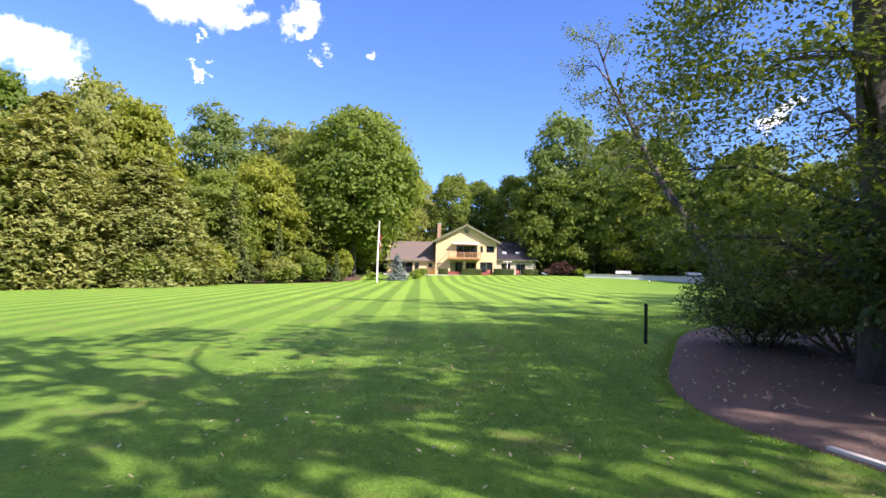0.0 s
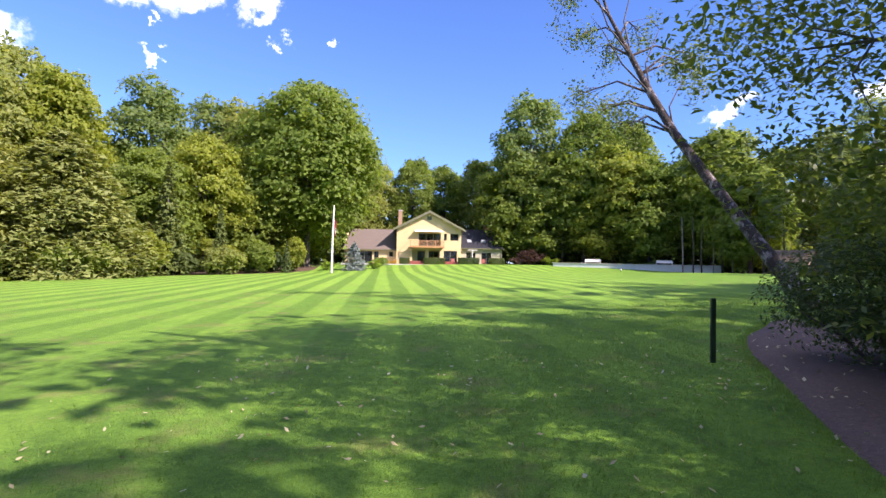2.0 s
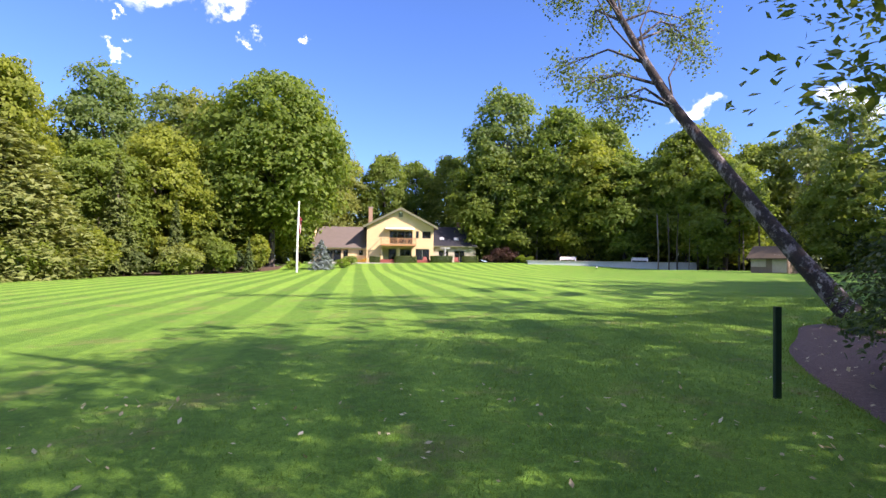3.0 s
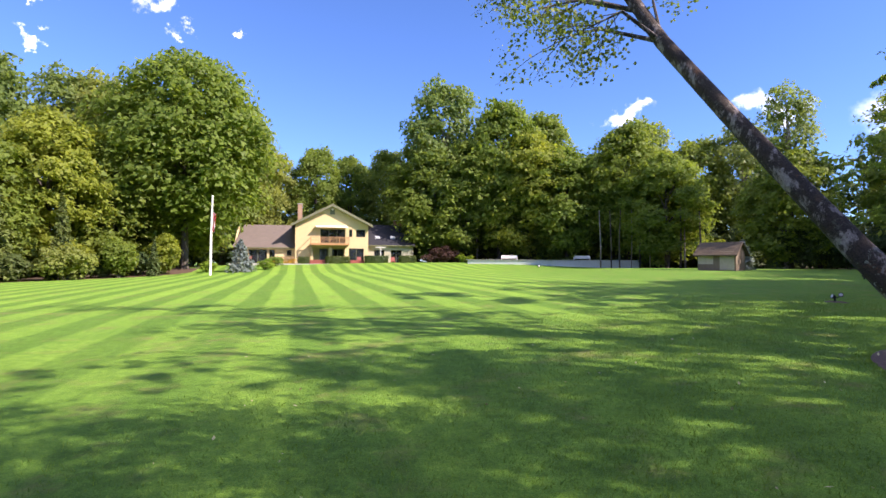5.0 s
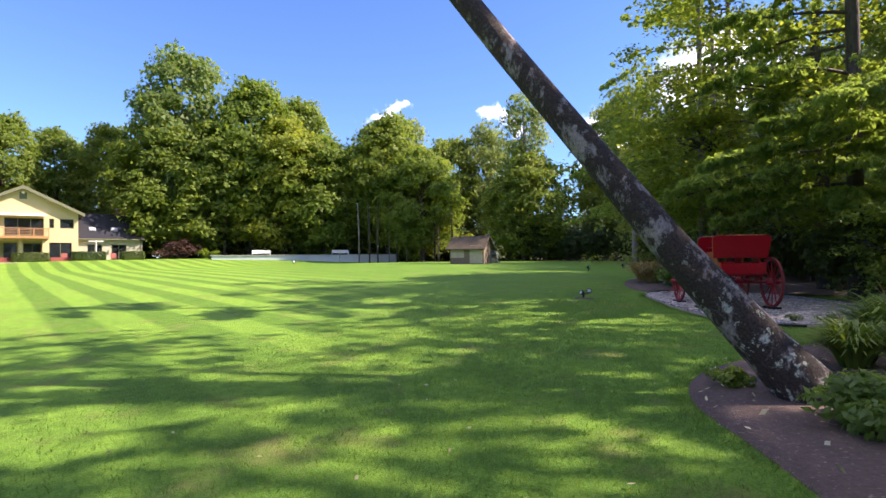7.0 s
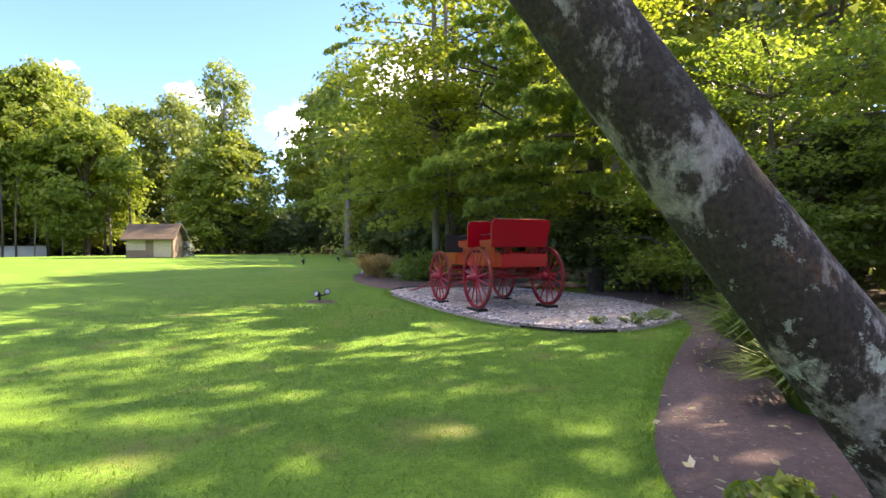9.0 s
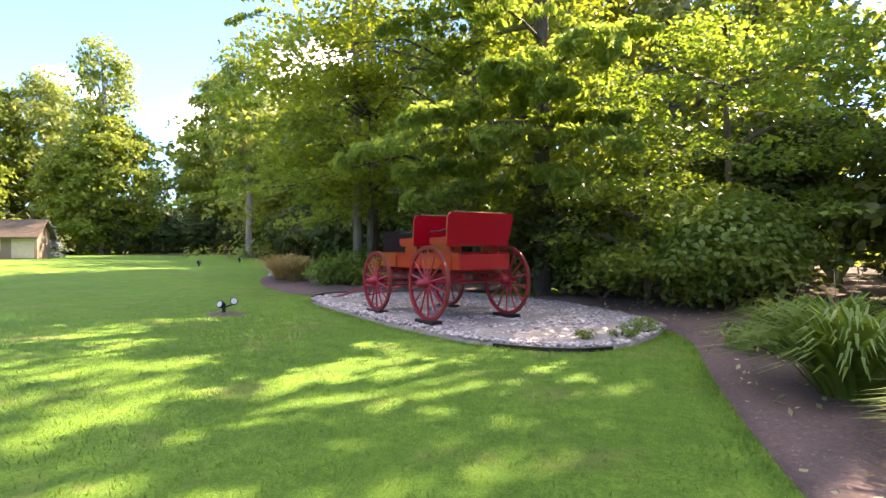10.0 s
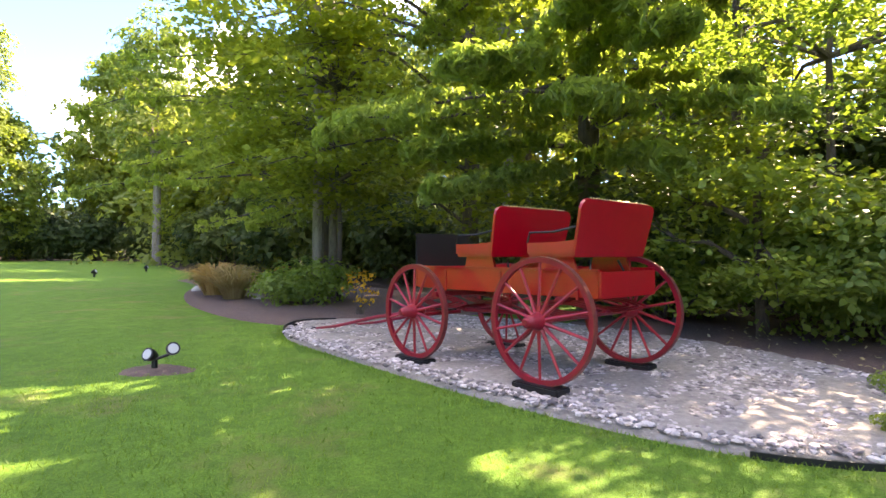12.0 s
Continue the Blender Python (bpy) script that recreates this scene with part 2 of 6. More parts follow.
M_LIME = leafy("lime_leaves", (0.12, 0.20, 0.02), (0.20, 0.30, 0.03), (0.30, 0.40, 0.05))
M_PURPLE = leafy("purple_leaves", (0.07, 0.035, 0.035), (0.14, 0.07, 0.07), (0.22, 0.13, 0.11))
M_GOLD = leafy("golden_leaves", (0.25, 0.16, 0.02), (0.42, 0.28, 0.03), (0.55, 0.38, 0.06))
M_STRAW = leafy("dry_plumes", (0.30, 0.20, 0.10), (0.46, 0.34, 0.18), (0.60, 0.48, 0.29))
M_BLADE = leafy("lily_blades", (0.090, 0.150, 0.024), (0.160, 0.240, 0.042), (0.250, 0.330, 0.075), 0.4, 0.5)
M_GRASS = leafy("grass_blades", (0.075, 0.150, 0.026), (0.128, 0.235, 0.044), (0.195, 0.310, 0.074), 0.5, 0.3)
M_BARK = bark("grey_brown_bark", (0.035, 0.028, 0.022), (0.13, 0.11, 0.09))
M_PALEBARK = bark("pale_bark", (0.12, 0.10, 0.08), (0.36, 0.32, 0.27))
M_BIRCH = lichened_bark()
M_TWIG = bark("twig_bark", (0.05, 0.04, 0.03), (0.16, 0.13, 0.10), 9)
M_RED = plain("red_paint", (0.37, 0.001, 0.010), 0.33, 0, 0.12, 3, 0, None, 0.35)
M_REDWHEEL = plain("worn_red_paint", (0.29, 0.005, 0.020), 0.45, 0, 0.35, 9, 0.15)
M_ORANGE = plain("orange_red_paint", (0.44, 0.008, 0.007), 0.34, 0, 0.2, 5, 0, None, 0.25)
M_BLACK = plain("black_metal", (0.012, 0.012, 0.013), 0.45, 0.2, 0.4, 9)
M_LEATHER = plain("black_leather", (0.007, 0.007, 0.008), 0.5, 0, 0.4, 14, 0.3)
M_GREEN_POST = plain("dark_green_post", (0.012, 0.03, 0.018), 0.5, 0, 0.3, 9)
M_WALL = plain("cream_stucco", (0.60, 0.47, 0.25), 0.85, 0, 0.08, 1.2, 0.15)
M_PALEWALL = plain("pale_stucco", (0.42, 0.38, 0.28), 0.85, 0, 0.1, 1.2, 0.15)
M_WHITE = plain("white_paint", (0.78, 0.76, 0.72), 0.6, 0, 0.1, 3)
M_ROOF = plain("brown_shingles", (0.155, 0.128, 0.110), 0.9, 0, 0.25, 3, 0.4, (0.4, 1, 3))
M_SLATE = plain("grey_shingles", (0.032, 0.033, 0.040), 0.9, 0, 0.25, 3, 0.4, (0.4, 1, 3))
M_TRIM = plain("olive_trim", (0.15, 0.15, 0.085), 0.6, 0, 0.15, 3)
M_BRICK = plain("chimney_brick", (0.27, 0.15, 0.10), 0.9, 0, 0.3, 9, 0.4)
M_CHIMNEY = plain("buff_brick", (0.36, 0.24, 0.15), 0.9, 0, 0.25, 9, 0.4)
M_DECK = plain("red_deck_boards", (0.26, 0.07, 0.05), 0.75, 0, 0.25, 4)
M_CEDAR = plain("cedar", (0.42, 0.22, 0.09), 0.7, 0, 0.25, 4)
M_STONE = plain("pale_stone", (0.44, 0.43, 0.40), 0.9, 0, 0.2, 4, 0.4)
M_SHED = plain("weathered_boards", (0.19, 0.145, 0.105), 0.85, 0, 0.25, 3, 0.3, (5, 5, 0.6))
M_LENS = plain("frosted_lens", (0.42, 0.44, 0.46), 0.25, 0, 0.1, 20)
M_SHEDROOF = plain("old_shingles", (0.11, 0.085, 0.06), 0.9, 0, 0.3, 4, 0.4)
M_SHEDDOOR = plain("pale_boards", (0.42, 0.36, 0.29), 0.85, 0, 0.2, 4, 0.2)
# near-black colour that paints in the dimness of the unlit rooms
M_DARKROOM = plain("dim_interior", (0.05, 0.045, 0.04), 0.9, 0, 0.3, 2)


def glass():
    m, nt, b = material("window_glass")
    b.inputs["Base Color"].default_value = (0.02, 0.025, 0.03, 1)
    b.inputs["Roughness"].default_value = 0.04
    b.inputs["Specular IOR Level"].default_value = 0.8
    b.inputs["Alpha"].default_value = 0.75
    return m


M_GLASS = glass()
for shingles in (M_ROOF, M_SLATE, M_SHEDROOF):
    shingles.node_tree.nodes["Principled BSDF"].inputs["Specular IOR Level"].default_value = 0.15


# ---- builders ----
def finish(bm, name, mat, smooth=False):
    me = bpy.data.meshes.new(name)
    bmesh.ops.recalc_face_normals(bm, faces=bm.faces)
    bm.to_mesh(me)
    bm.free()
    if smooth:
        for p in me.polygons:
            p.use_smooth = True
    me.materials.append(mat)
    return me


def part(name, bm, mat, parent, label="", smooth=False):
    """Links a bmesh as one mesh object under a thing or a part."""
    ob = new(name, finish(bm, name, mat, smooth))
    ob.parent = parent
    if label:
        ob["label"] = label
    return ob


def thing(name, m, label, category, group="", kind=""):
    ob = new(name)
    ob.empty_display_size = 0.2
    ob.matrix_world = m
    return tagged(ob, label, category, group, kind)


def solid(name, bm, mat, label, category, group="", kind="", m=None, smooth=False):
    ob = new(name, finish(bm, name, mat, smooth))
    if m is not None:
        ob.matrix_world = m
    return tagged(ob, label, category, group, kind)


def box(bm, x, y, z, sx, sy, sz, bevel=0.0, m=None):
    """A box centred at x, y with its underside at z."""
    r = bmesh.ops.create_cube(bm, size=1, matrix=Matrix.Translation((x, y, z + sz / 2)) @ Matrix.Diagonal((sx, sy, sz, 1)))
    if bevel:
        edges = {e for v in r["verts"] for e in v.link_edges}
        r2 = bmesh.ops.bevel(bm, geom=list(edges), offset=bevel, segments=2, affect='EDGES')
        verts = {v for f in r2["faces"] for v in f.verts} | {v for v in r["verts"] if v.is_valid}
    else:
        verts = r["verts"]
    if m is not None:
        bmesh.ops.transform(bm, matrix=m, verts=list({v for v in verts}))
    return bm


def tube(bm, pts, radii, sides=8, cap=True):
    """A round bar along points with a radius at each."""
    pts = [Vector(p) for p in pts]
    if not hasattr(radii, "__len__"):
        radii = [radii] * len(pts)
    rings, side = [], None
    for i, p in enumerate(pts):
        d = (pts[min(i + 1, len(pts) - 1)] - pts[max(i - 1, 0)]).normalized()
        if side is None:
            side = d.cross(Vector((0, 0, 1)) if abs(d.z) < 0.9 else Vector((1, 0, 0))).normalized()
        side = (side - d * side.dot(d)).normalized()
        up = d.cross(side)
        rings.append([bm.verts.new(p + (side * math.cos(a) + up * math.sin(a)) * radii[i]) for a in (2 * math.pi * k / sides for k in range(sides))])
    for a, b in zip(rings, rings[1:]):
        for k in range(sides):
            bm.faces.new((a[k], a[(k + 1) % sides], b[(k + 1) % sides], b[k]))
    if cap:
        bm.faces.new(rings[0][::-1])
        bm.faces.new(rings[-1])
    return bm


def prism(bm, outline, axis, a, b):
    """An outline in the two other axes, extruded from a to b along an axis."""
    def at(u, v, w):
        return {"x": (w, u, v), "y": (u, w, v), "z": (u, v, w)}[axis]
    lo, hi = [bm.verts.new(at(u, v, a)) for u, v in outline], [bm.verts.new(at(u, v, b)) for u, v in outline]
    bm.faces.new(lo)
    bm.faces.new(hi[::-1])
    for i in range(len(lo)):
        j = (i + 1) % len(lo)
        bm.faces.new((lo[i], hi[i], hi[j], lo[j]))
    return bm


def smooth01(a, b, v):
    t = min(1, max(0, (v - a) / (b - a)))
    return t * t * (3 - 2 * t)


def ground_z(x, y):
    """The height of the lawn and woods floor."""
    side = 0.027 * max(-45, x) if x < 0 else 0.32 * math.tanh(x / 14)
    along = 0.007 * (min(max(y, -5), 110) - 9)
    knoll = 0.8 * smooth01(74, 94, y) * (1 - smooth01(24, 40, abs(x - 5)) * 0.6)
    rise = 0.42 * smooth01(30, 54, y) * smooth01(18, 36, x) * (1 - smooth01(66, 84, y))
    return -0.3 + side + along + knoll + rise


def on_ground(x, y, rz=0, dz=0.0):
    return pose(x, y, ground_z(x, y) + dz, 0, 0, rz)


# ---- leaves ----
def spray_mesh(name, P, Nrm, size, mat, rng, aspect=0.9, droop=0.25):
    """A mesh of three-cornered sprays of leaves at points P facing along Nrm, for crowns that stay far off."""
    n = len(P)
    Nrm = Nrm / (np.linalg.norm(Nrm, axis=1, keepdims=True) + 1e-9)
    A = np.cross(Nrm, rng.normal(size=(n, 3)))
    A /= np.linalg.norm(A, axis=1, keepdims=True) + 1e-9
    B = np.cross(Nrm, A)
    s = (size * (0.55 + 0.9 * rng.random(n)))[:, None]
    k = rng.uniform(0.3, 0.7, n)[:, None] * aspect
    V = np.empty((n, 3, 3), np.float32)
    V[:, 0] = P + A * s * 0.6 - Nrm * s * droop
    V[:, 1] = P - A * s * 0.35 + B * s * k
    V[:, 2] = P - A * s * 0.3 - B * s * (aspect - k)
    me = bpy.data.meshes.new(name)
    me.vertices.add(3 * n)
    me.vertices.foreach_set("co", V.reshape(-1))
    me.loops.add(3 * n)
    me.loops.foreach_set("vertex_index", np.arange(3 * n, dtype=np.int32))
    me.polygons.add(n)
    me.polygons.foreach_set("loop_start", np.arange(0, 3 * n, 3, dtype=np.int32))
    me.update(calc_edges=True)
    me.materials.append(mat)
    return me


def leaf_mesh(name, P, Nrm, size, mat, rng, aspect=0.55, droop=0.3, spin=None):
    """A mesh of folded rhombic leaves (or sprays of leaves) at points P facing along Nrm."""
    n = len(P)
    Nrm = Nrm / (np.linalg.norm(Nrm, axis=1, keepdims=True) + 1e-9)
    r = rng.normal(size=(n, 3)) if spin is None else spin
    A = np.cross(Nrm, r)
    A /= np.linalg.norm(A, axis=1, keepdims=True) + 1e-9
    B = np.cross(Nrm, A)
    if spin is not None:
        A, B = B, A
    s = (size * (0.6 + 0.8 * rng.random(n)))[:, None]
    V = np.empty((n, 4, 3), np.float32)
    V[:, 0] = P - A * s * 0.5
    V[:, 1] = P + B * s * aspect * 0.5 - Nrm * s * 0.08 + A * s * 0.05
    V[:, 2] = P + A * s * 0.5 - Nrm * s * droop * 0.5
    V[:, 3] = P - B * s * aspect * 0.5 - Nrm * s * 0.08 + A * s * 0.05
    me = bpy.data.meshes.new(name)
    me.vertices.add(4 * n)
    me.vertices.foreach_set("co", V.reshape(-1))
    me.loops.add(4 * n)
    me.loops.foreach_set("vertex_index", np.arange(4 * n, dtype=np.int32))
    me.polygons.add(n)
    me.polygons.foreach_set("loop_start", np.arange(0, 4 * n, 4, dtype=np.int32))
    me.update(calc_edges=True)
    me.materials.append(mat)
    return me


def leaf_part(name, me, parent, label=""):
    ob = new(name, me)
    ob.parent = parent
    if label:
        ob["label"] = label
    return ob


def unit(rng, n):
    v = rng.normal(size=(n, 3))
    return v / np.linalg.norm(v, axis=1, keepdims=True)


def clump_points(rng, centres, radii, per, flat=0.6):
    """Points on the upper shells of clumps, with outward normals."""
    P, Nn = [], []
    for c, r in zip(centres, radii):
        k = max(4, int(per * (r ** 2)))
        d = unit(rng, k)
        d[:, 2] = np.where(rng.random(k) < 0.72, np.abs(d[:, 2]), d[:, 2])
        rr = r * (0.55 + 0.5 * rng.random(k) ** 0.5)
        p = d * rr[:, None] * np.array([1, 1, flat])
        P.append(c + p)
        Nn.append(d * np.array([1, 1, 1.0]) + np.array([0, 0, 0.55]) + rng.normal(size=(k, 3)) * 0.45)
    return np.concatenate(P), np.concatenate(Nn)


def broadleaf(name, seed, height, width, mat, barkmat, label, leaf=0.42, base=0.16, lobes=110, per=36, lean=0.0, m=None, flat=0.6, sharp=0.75, group="woodland trees"):
    """A broad-leaved tree: tapered trunk, forked limbs, a crown of many clumps of leaf sprays with gaps between."""
    rng = np.random.default_rng(seed)
    ob = thing(name, m or Matrix(), label, "tree", group)
    z0, zc = height * base, height * (0.5 + base / 2)
    a, hz = width / 2, (height - z0) / 2
    d = unit(rng, lobes)
    k = np.where(rng.random(lobes) < 0.78, 0.80 + 0.22 * rng.random(lobes), 0.35 + 0.45 * rng.random(lobes))
    taper = np.where(d[:, 2] > 0, 1 - (1 - sharp) * d[:, 2], 1.0)
    wob = 1 + 0.12 * np.sin(3 * np.arctan2(d[:, 1], d[:, 0]) + seed + 2.0 * d[:, 2]) + 0.08 * np.sin(7 * d[:, 2] + 5 * d[:, 0] + seed)
    full = np.sqrt((1 - np.abs(d[:, 2]) ** 3.2) / (1 - d[:, 2] ** 2 + 1e-6))
    side = a * k * taper * wob * full
    C = np.stack([d[:, 0] * side, d[:, 1] * side, zc + d[:, 2] * hz * (0.3 + 0.7 * k) + rng.normal(size=lobes) * 0.02 * height], 1)
    C[:, 0] += lean * (C[:, 2] / height)
    R = (0.085 + 0.075 * rng.random(lobes)) * (width + height * 0.5) * 0.52
    P, Nn = [], []
    for c, r, q in zip(C, R, d):
        # one leafy shelf: a shallow dome that hangs over at its rim
        n = int(per * (r / R.mean()) ** 2) + 6
        az, rr = rng.random(n) * 2 * math.pi, rng.random(n) ** 0.6 * rng.choice((1.0, 1.0, 1.0, 1.35), n)
        u = np.stack([np.cos(az) * rr, np.sin(az) * rr, flat * (0.55 - 0.8 * rr ** 2) + rng.normal(size=n) * 0.22], 1)
        P.append(c + u * r)
        out = np.array([q[0], q[1], 0.0])
        Nn.append(np.stack([np.cos(az) * rr * 0.7, np.sin(az) * rr * 0.7, np.full(n, 0.75)], 1) + out * 0.6 + rng.normal(size=(n, 3)) * 0.5)
    P, Nn = np.concatenate(P), np.concatenate(Nn)
    leaf_part("crown", spray_mesh(name + "_crown", P, Nn, leaf, mat, rng), ob)
    bm = bmesh.new()
    r0 = 0.016 * height + 0.05
    top = Vector((lean * 0.8, 0, height * 0.8))
    tube(bm, [(0, 0, -0.3), (0.02, 0, 0.4), (lean * 0.25 + rng.normal() * 0.1, rng.normal() * 0.1, height * 0.3), (lean * 0.5, rng.normal() * 0.2, height * 0.55), top],
         [r0 * 1.35, r0, r0 * 0.8, r0 * 0.5, r0 * 0.12], 9)
    part("trunk", bm, barkmat, ob)
    for i in rng.choice(lobes, 9, replace=False):
        c = Vector(C[i])
        z = max(height * 0.18, min(c.z * 0.75, height * 0.6))
        s = Vector((lean * z / height, 0, z))
        mid = s.lerp(c, 0.5) + Vector((0, 0, 0.05 * height))
        part("limb", tube(bmesh.new(), [s, mid, c], [r0 * 0.42, r0 * 0.26, r0 * 0.06], 6), barkmat, ob)
    return ob


def conifer(name, seed, height, width, mat, barkmat, label, leaf=0.4, tiers=26, per=9, droop=0.25, base=0.04, round_top=0.9, m=None, group="woodland trees", sprays=16):
    """A conifer: straight trunk and whorls of drooping boughs, each a flat spray of needles."""
    rng = np.random.default_rng(seed)
    ob = thing(name, m or Matrix(), label, "tree", group)
    P, Nn, S = [], [], []
    for i in range(tiers):
        f = i / (tiers - 1)
        z = height * (base + (1 - base) * f)
        rad = width / 2 * (1 - f) ** round_top * (0.85 + 0.3 * rng.random()) + 0.15
        for j in range(per):
            az = rng.random() * 2 * math.pi
            L = rad * (0.75 + 0.4 * rng.random())
            k = max(3, int(sprays * L / (width / 2)) + 3)
            t = 0.25 + 0.75 * rng.random(k) ** 0.7
            side = rng.normal(size=k) * 0.16 * L * (1.15 - t)
            dirx, diry = math.cos(az), math.sin(az)
            P.append(np.stack([dirx * L * t - diry * side, diry * L * t + dirx * side, z - droop * L * t ** 1.6 + rng.normal(size=k) * 0.06 * L + 0.1 * L], 1))
            nn = np.stack([np.full(k, dirx * 0.5), np.full(k, diry * 0.5), np.full(k, 1.0)], 1) + rng.normal(size=(k, 3)) * 0.4
            Nn.append(nn)
    P, Nn = np.concatenate(P), np.concatenate(Nn)
    leaf_part("crown", spray_mesh(name + "_crown", P, Nn, leaf, mat, rng, 0.6, 0.4), ob)
    r0 = 0.012 * height + 0.04
    part("trunk", tube(bmesh.new(), [(0, 0, -0.3), (0, 0, height * 0.5), (0, 0, height * 0.97)], [r0 * 1.2, r0 * 0.7, 0.02], 8), barkmat, ob)
    return ob


def bush(name, seed, width, depth, height, mat, label, category="bush", leaf=0.12, clumps=40, per=80, m=None, stems=7, group="", aspect=0.6, far=False):
    """A shrub of many leaf clumps on thin stems that reach down to the ground."""
    rng = np.random.default_rng(seed)
    ob = thing(name, m or Matrix(), label, category, group)
    d = unit(rng, clumps)
    k = 0.35 + 0.6 * rng.random(clumps) ** 0.5
    C = np.stack([d[:, 0] * width / 2 * k, d[:, 1] * depth / 2 * k, height * (0.5 + 0.42 * d[:, 2] * k)], 1)
    R = (0.16 + 0.12 * rng.random(clumps)) * (width + depth + height) / 3
    P, Nn = clump_points(rng, C, R, per / (R.mean() ** 2), 0.7)
    P[:, 2] = np.maximum(P[:, 2], 0.02 + 0.1 * rng.random(len(P)) * height)
    leaf_part("leaves", spray_mesh(name + "_leaves", P, Nn, leaf, mat, rng) if far else leaf_mesh(name + "_leaves", P, Nn, leaf, mat, rng, aspect), ob)
    bm = bmesh.new()
    for i in range(stems):
        c = Vector(C[i % clumps])
        tube(bm, [(rng.normal() * 0.06 * width, rng.normal() * 0.06 * depth, -0.1), c * 0.5, c], [0.02 + 0.01 * height, 0.015 + 0.006 * height, 0.005], 5)
    tagged(part("woody_base", bm, M_TWIG, ob), kind="stuff")
    return ob

# ---- ground ----
def axis_steps(fine_lo, fine_hi, step, far):
    v = list(np.arange(fine_lo, fine_hi + 0.01, step))
    k = step
    while v[-1] < far:
        k *= 1.5
        v.append(v[-1] + k)
    k = step
    while v[0] > -far:
        k *= 1.5
        v.insert(0, v[0] - k)
    return v


def ground_sheet():
    xs, ys = axis_steps(-50, 70, 2.0, 2500), axis_steps(-20, 116, 2.0, 2500)
    verts = [(x, y, ground_z(x, y)) for y in ys for x in xs]
    w = len(xs)
    faces = [(j * w + i, j * w + i + 1, (j + 1) * w + i + 1, (j + 1) * w + i) for j in range(len(ys) - 1) for i in range(w - 1)]
    me = bpy.data.meshes.new("lawn")
    me.from_pydata(verts, [], faces)
    for p in me.polygons:
        p.use_smooth = True
    me.materials.append(M_LAWN)
    return tagged(new("ground", me), "mown green lawn with pale and dark mower stripes", "lawn", "", "structure")


ground_sheet()


def densify(line, step):
    out = []
    for (x0, y0), (x1, y1) in zip(line, line[1:]):
        n = max(1, int(math.hypot(x1 - x0, y1 - y0) / step))
        out += [(x0 + (x1 - x0) * i / n, y0 + (y1 - y0) * i / n) for i in range(n)]
    return out + [line[-1]]


def rounded(line, times=2):
    """Cuts the corners of an open line."""
    for _ in range(times):
        out = [line[0]]
        for (x0, y0), (x1, y1) in zip(line, line[1:]):
            out += [(x0 * 0.75 + x1 * 0.25, y0 * 0.75 + y1 * 0.25), (x0 * 0.25 + x1 * 0.75, y0 * 0.25 + y1 * 0.75)]
        line = out + [line[-1]]
    return line


def bed_strip(name, front, back, mat, label, category, rise=0.03, across=10, rough=0.03, seed=1):
    """A bed between a front line and a back line with as many points, its edge cut a little above the lawn."""
    rng = random.Random(seed)
    bm = bmesh.new()
    rows = []
    for (x0, y0), (x1, y1) in zip(front, back):
        row = [bm.verts.new((x0, y0, ground_z(x0, y0) - 0.08))]
        for k in range(across + 1):
            x, y = x0 + (x1 - x0) * k / across, y0 + (y1 - y0) * k / across
            row.append(bm.verts.new((x, y, ground_z(x, y) + rise * (0.35 if k == 0 else 1.0) + rng.uniform(-rough, rough) * (k > 0) * 0.6 + (0.02 if k else 0))))
        rows.append(row)
    for a, b in zip(rows, rows[1:]):
        for i in range(len(a) - 1):
            bm.faces.new((a[i], a[i + 1], b[i + 1], b[i]))
    return solid(name, bm, mat, label, category, "", "structure", None, True)


def resample(line, n):
    L = [0]
    for (x0, y0), (x1, y1) in zip(line, line[1:]):
        L.append(L[-1] + math.hypot(x1 - x0, y1 - y0))
    t = np.linspace(0, L[-1], n)
    return list(zip(np.interp(t, L, [p[0] for p in line]), np.interp(t, L, [p[1] for p in line])))


BED_EDGE = rounded([(4.3, 4.2), (4.0, 5.6), (3.45, 6.6), (3.4, 7.6), (3.75, 9.2), (4.6, 11.1), (5.5, 13.0), (6.2, 14.6), (7.4, 16.6), (8.4, 17.6), (9.2, 18.5), (9.9, 19.4), (11.0, 19.95),
                    (12.4, 20.0), (15.0, 19.85), (17.6, 19.5), (19.6, 20.3), (22.5, 22.4)])
BED_BACK = [(10.5, 2.0), (14.0, 8.0), (15.5, 13.0), (18.5, 15.0), (22.0, 17.5), (26.0, 19.0)]
bed_strip("mulch_bed_1", resample(BED_EDGE, 90), resample(BED_BACK, 90), M_MULCH, "dark brown mulch bed under trees beside the lawn", "flower bed", 0.03, 16)
FLOWER_EDGE = rounded([(34.5, 36.5), (32.4, 34.4), (29.5, 33.3), (27.5, 32.3), (25.4, 31.0), (23.9, 29.8), (22.6, 28.5), (21.9, 27.4), (21.8, 26.4)])
FLOWER_BACK = [(37.0, 34.0), (33.0, 29.0), (27.5, 24.0), (25.0, 22.0)]
bed_strip("mulch_bed_2", resample(FLOWER_EDGE, 40), resample(FLOWER_BACK, 40), M_MULCH, "brown mulch bed with dry grasses beside the gravel", "flower bed", 0.035, 10)
GRAVEL_EDGE = rounded([(22.4, 25.6), (22.3, 27.2), (20.6, 26.95), (19.0, 25.4), (17.8, 24.25), (16.7, 23.0), (16.15, 22.1), (16.0, 21.0), (16.8, 20.2), (18.2, 19.75)])
GRAVEL_BACK = [(23.5, 24.5), (22.6, 22.8), (21.5, 21.4), (20.0, 20.4), (18.9, 19.9)]
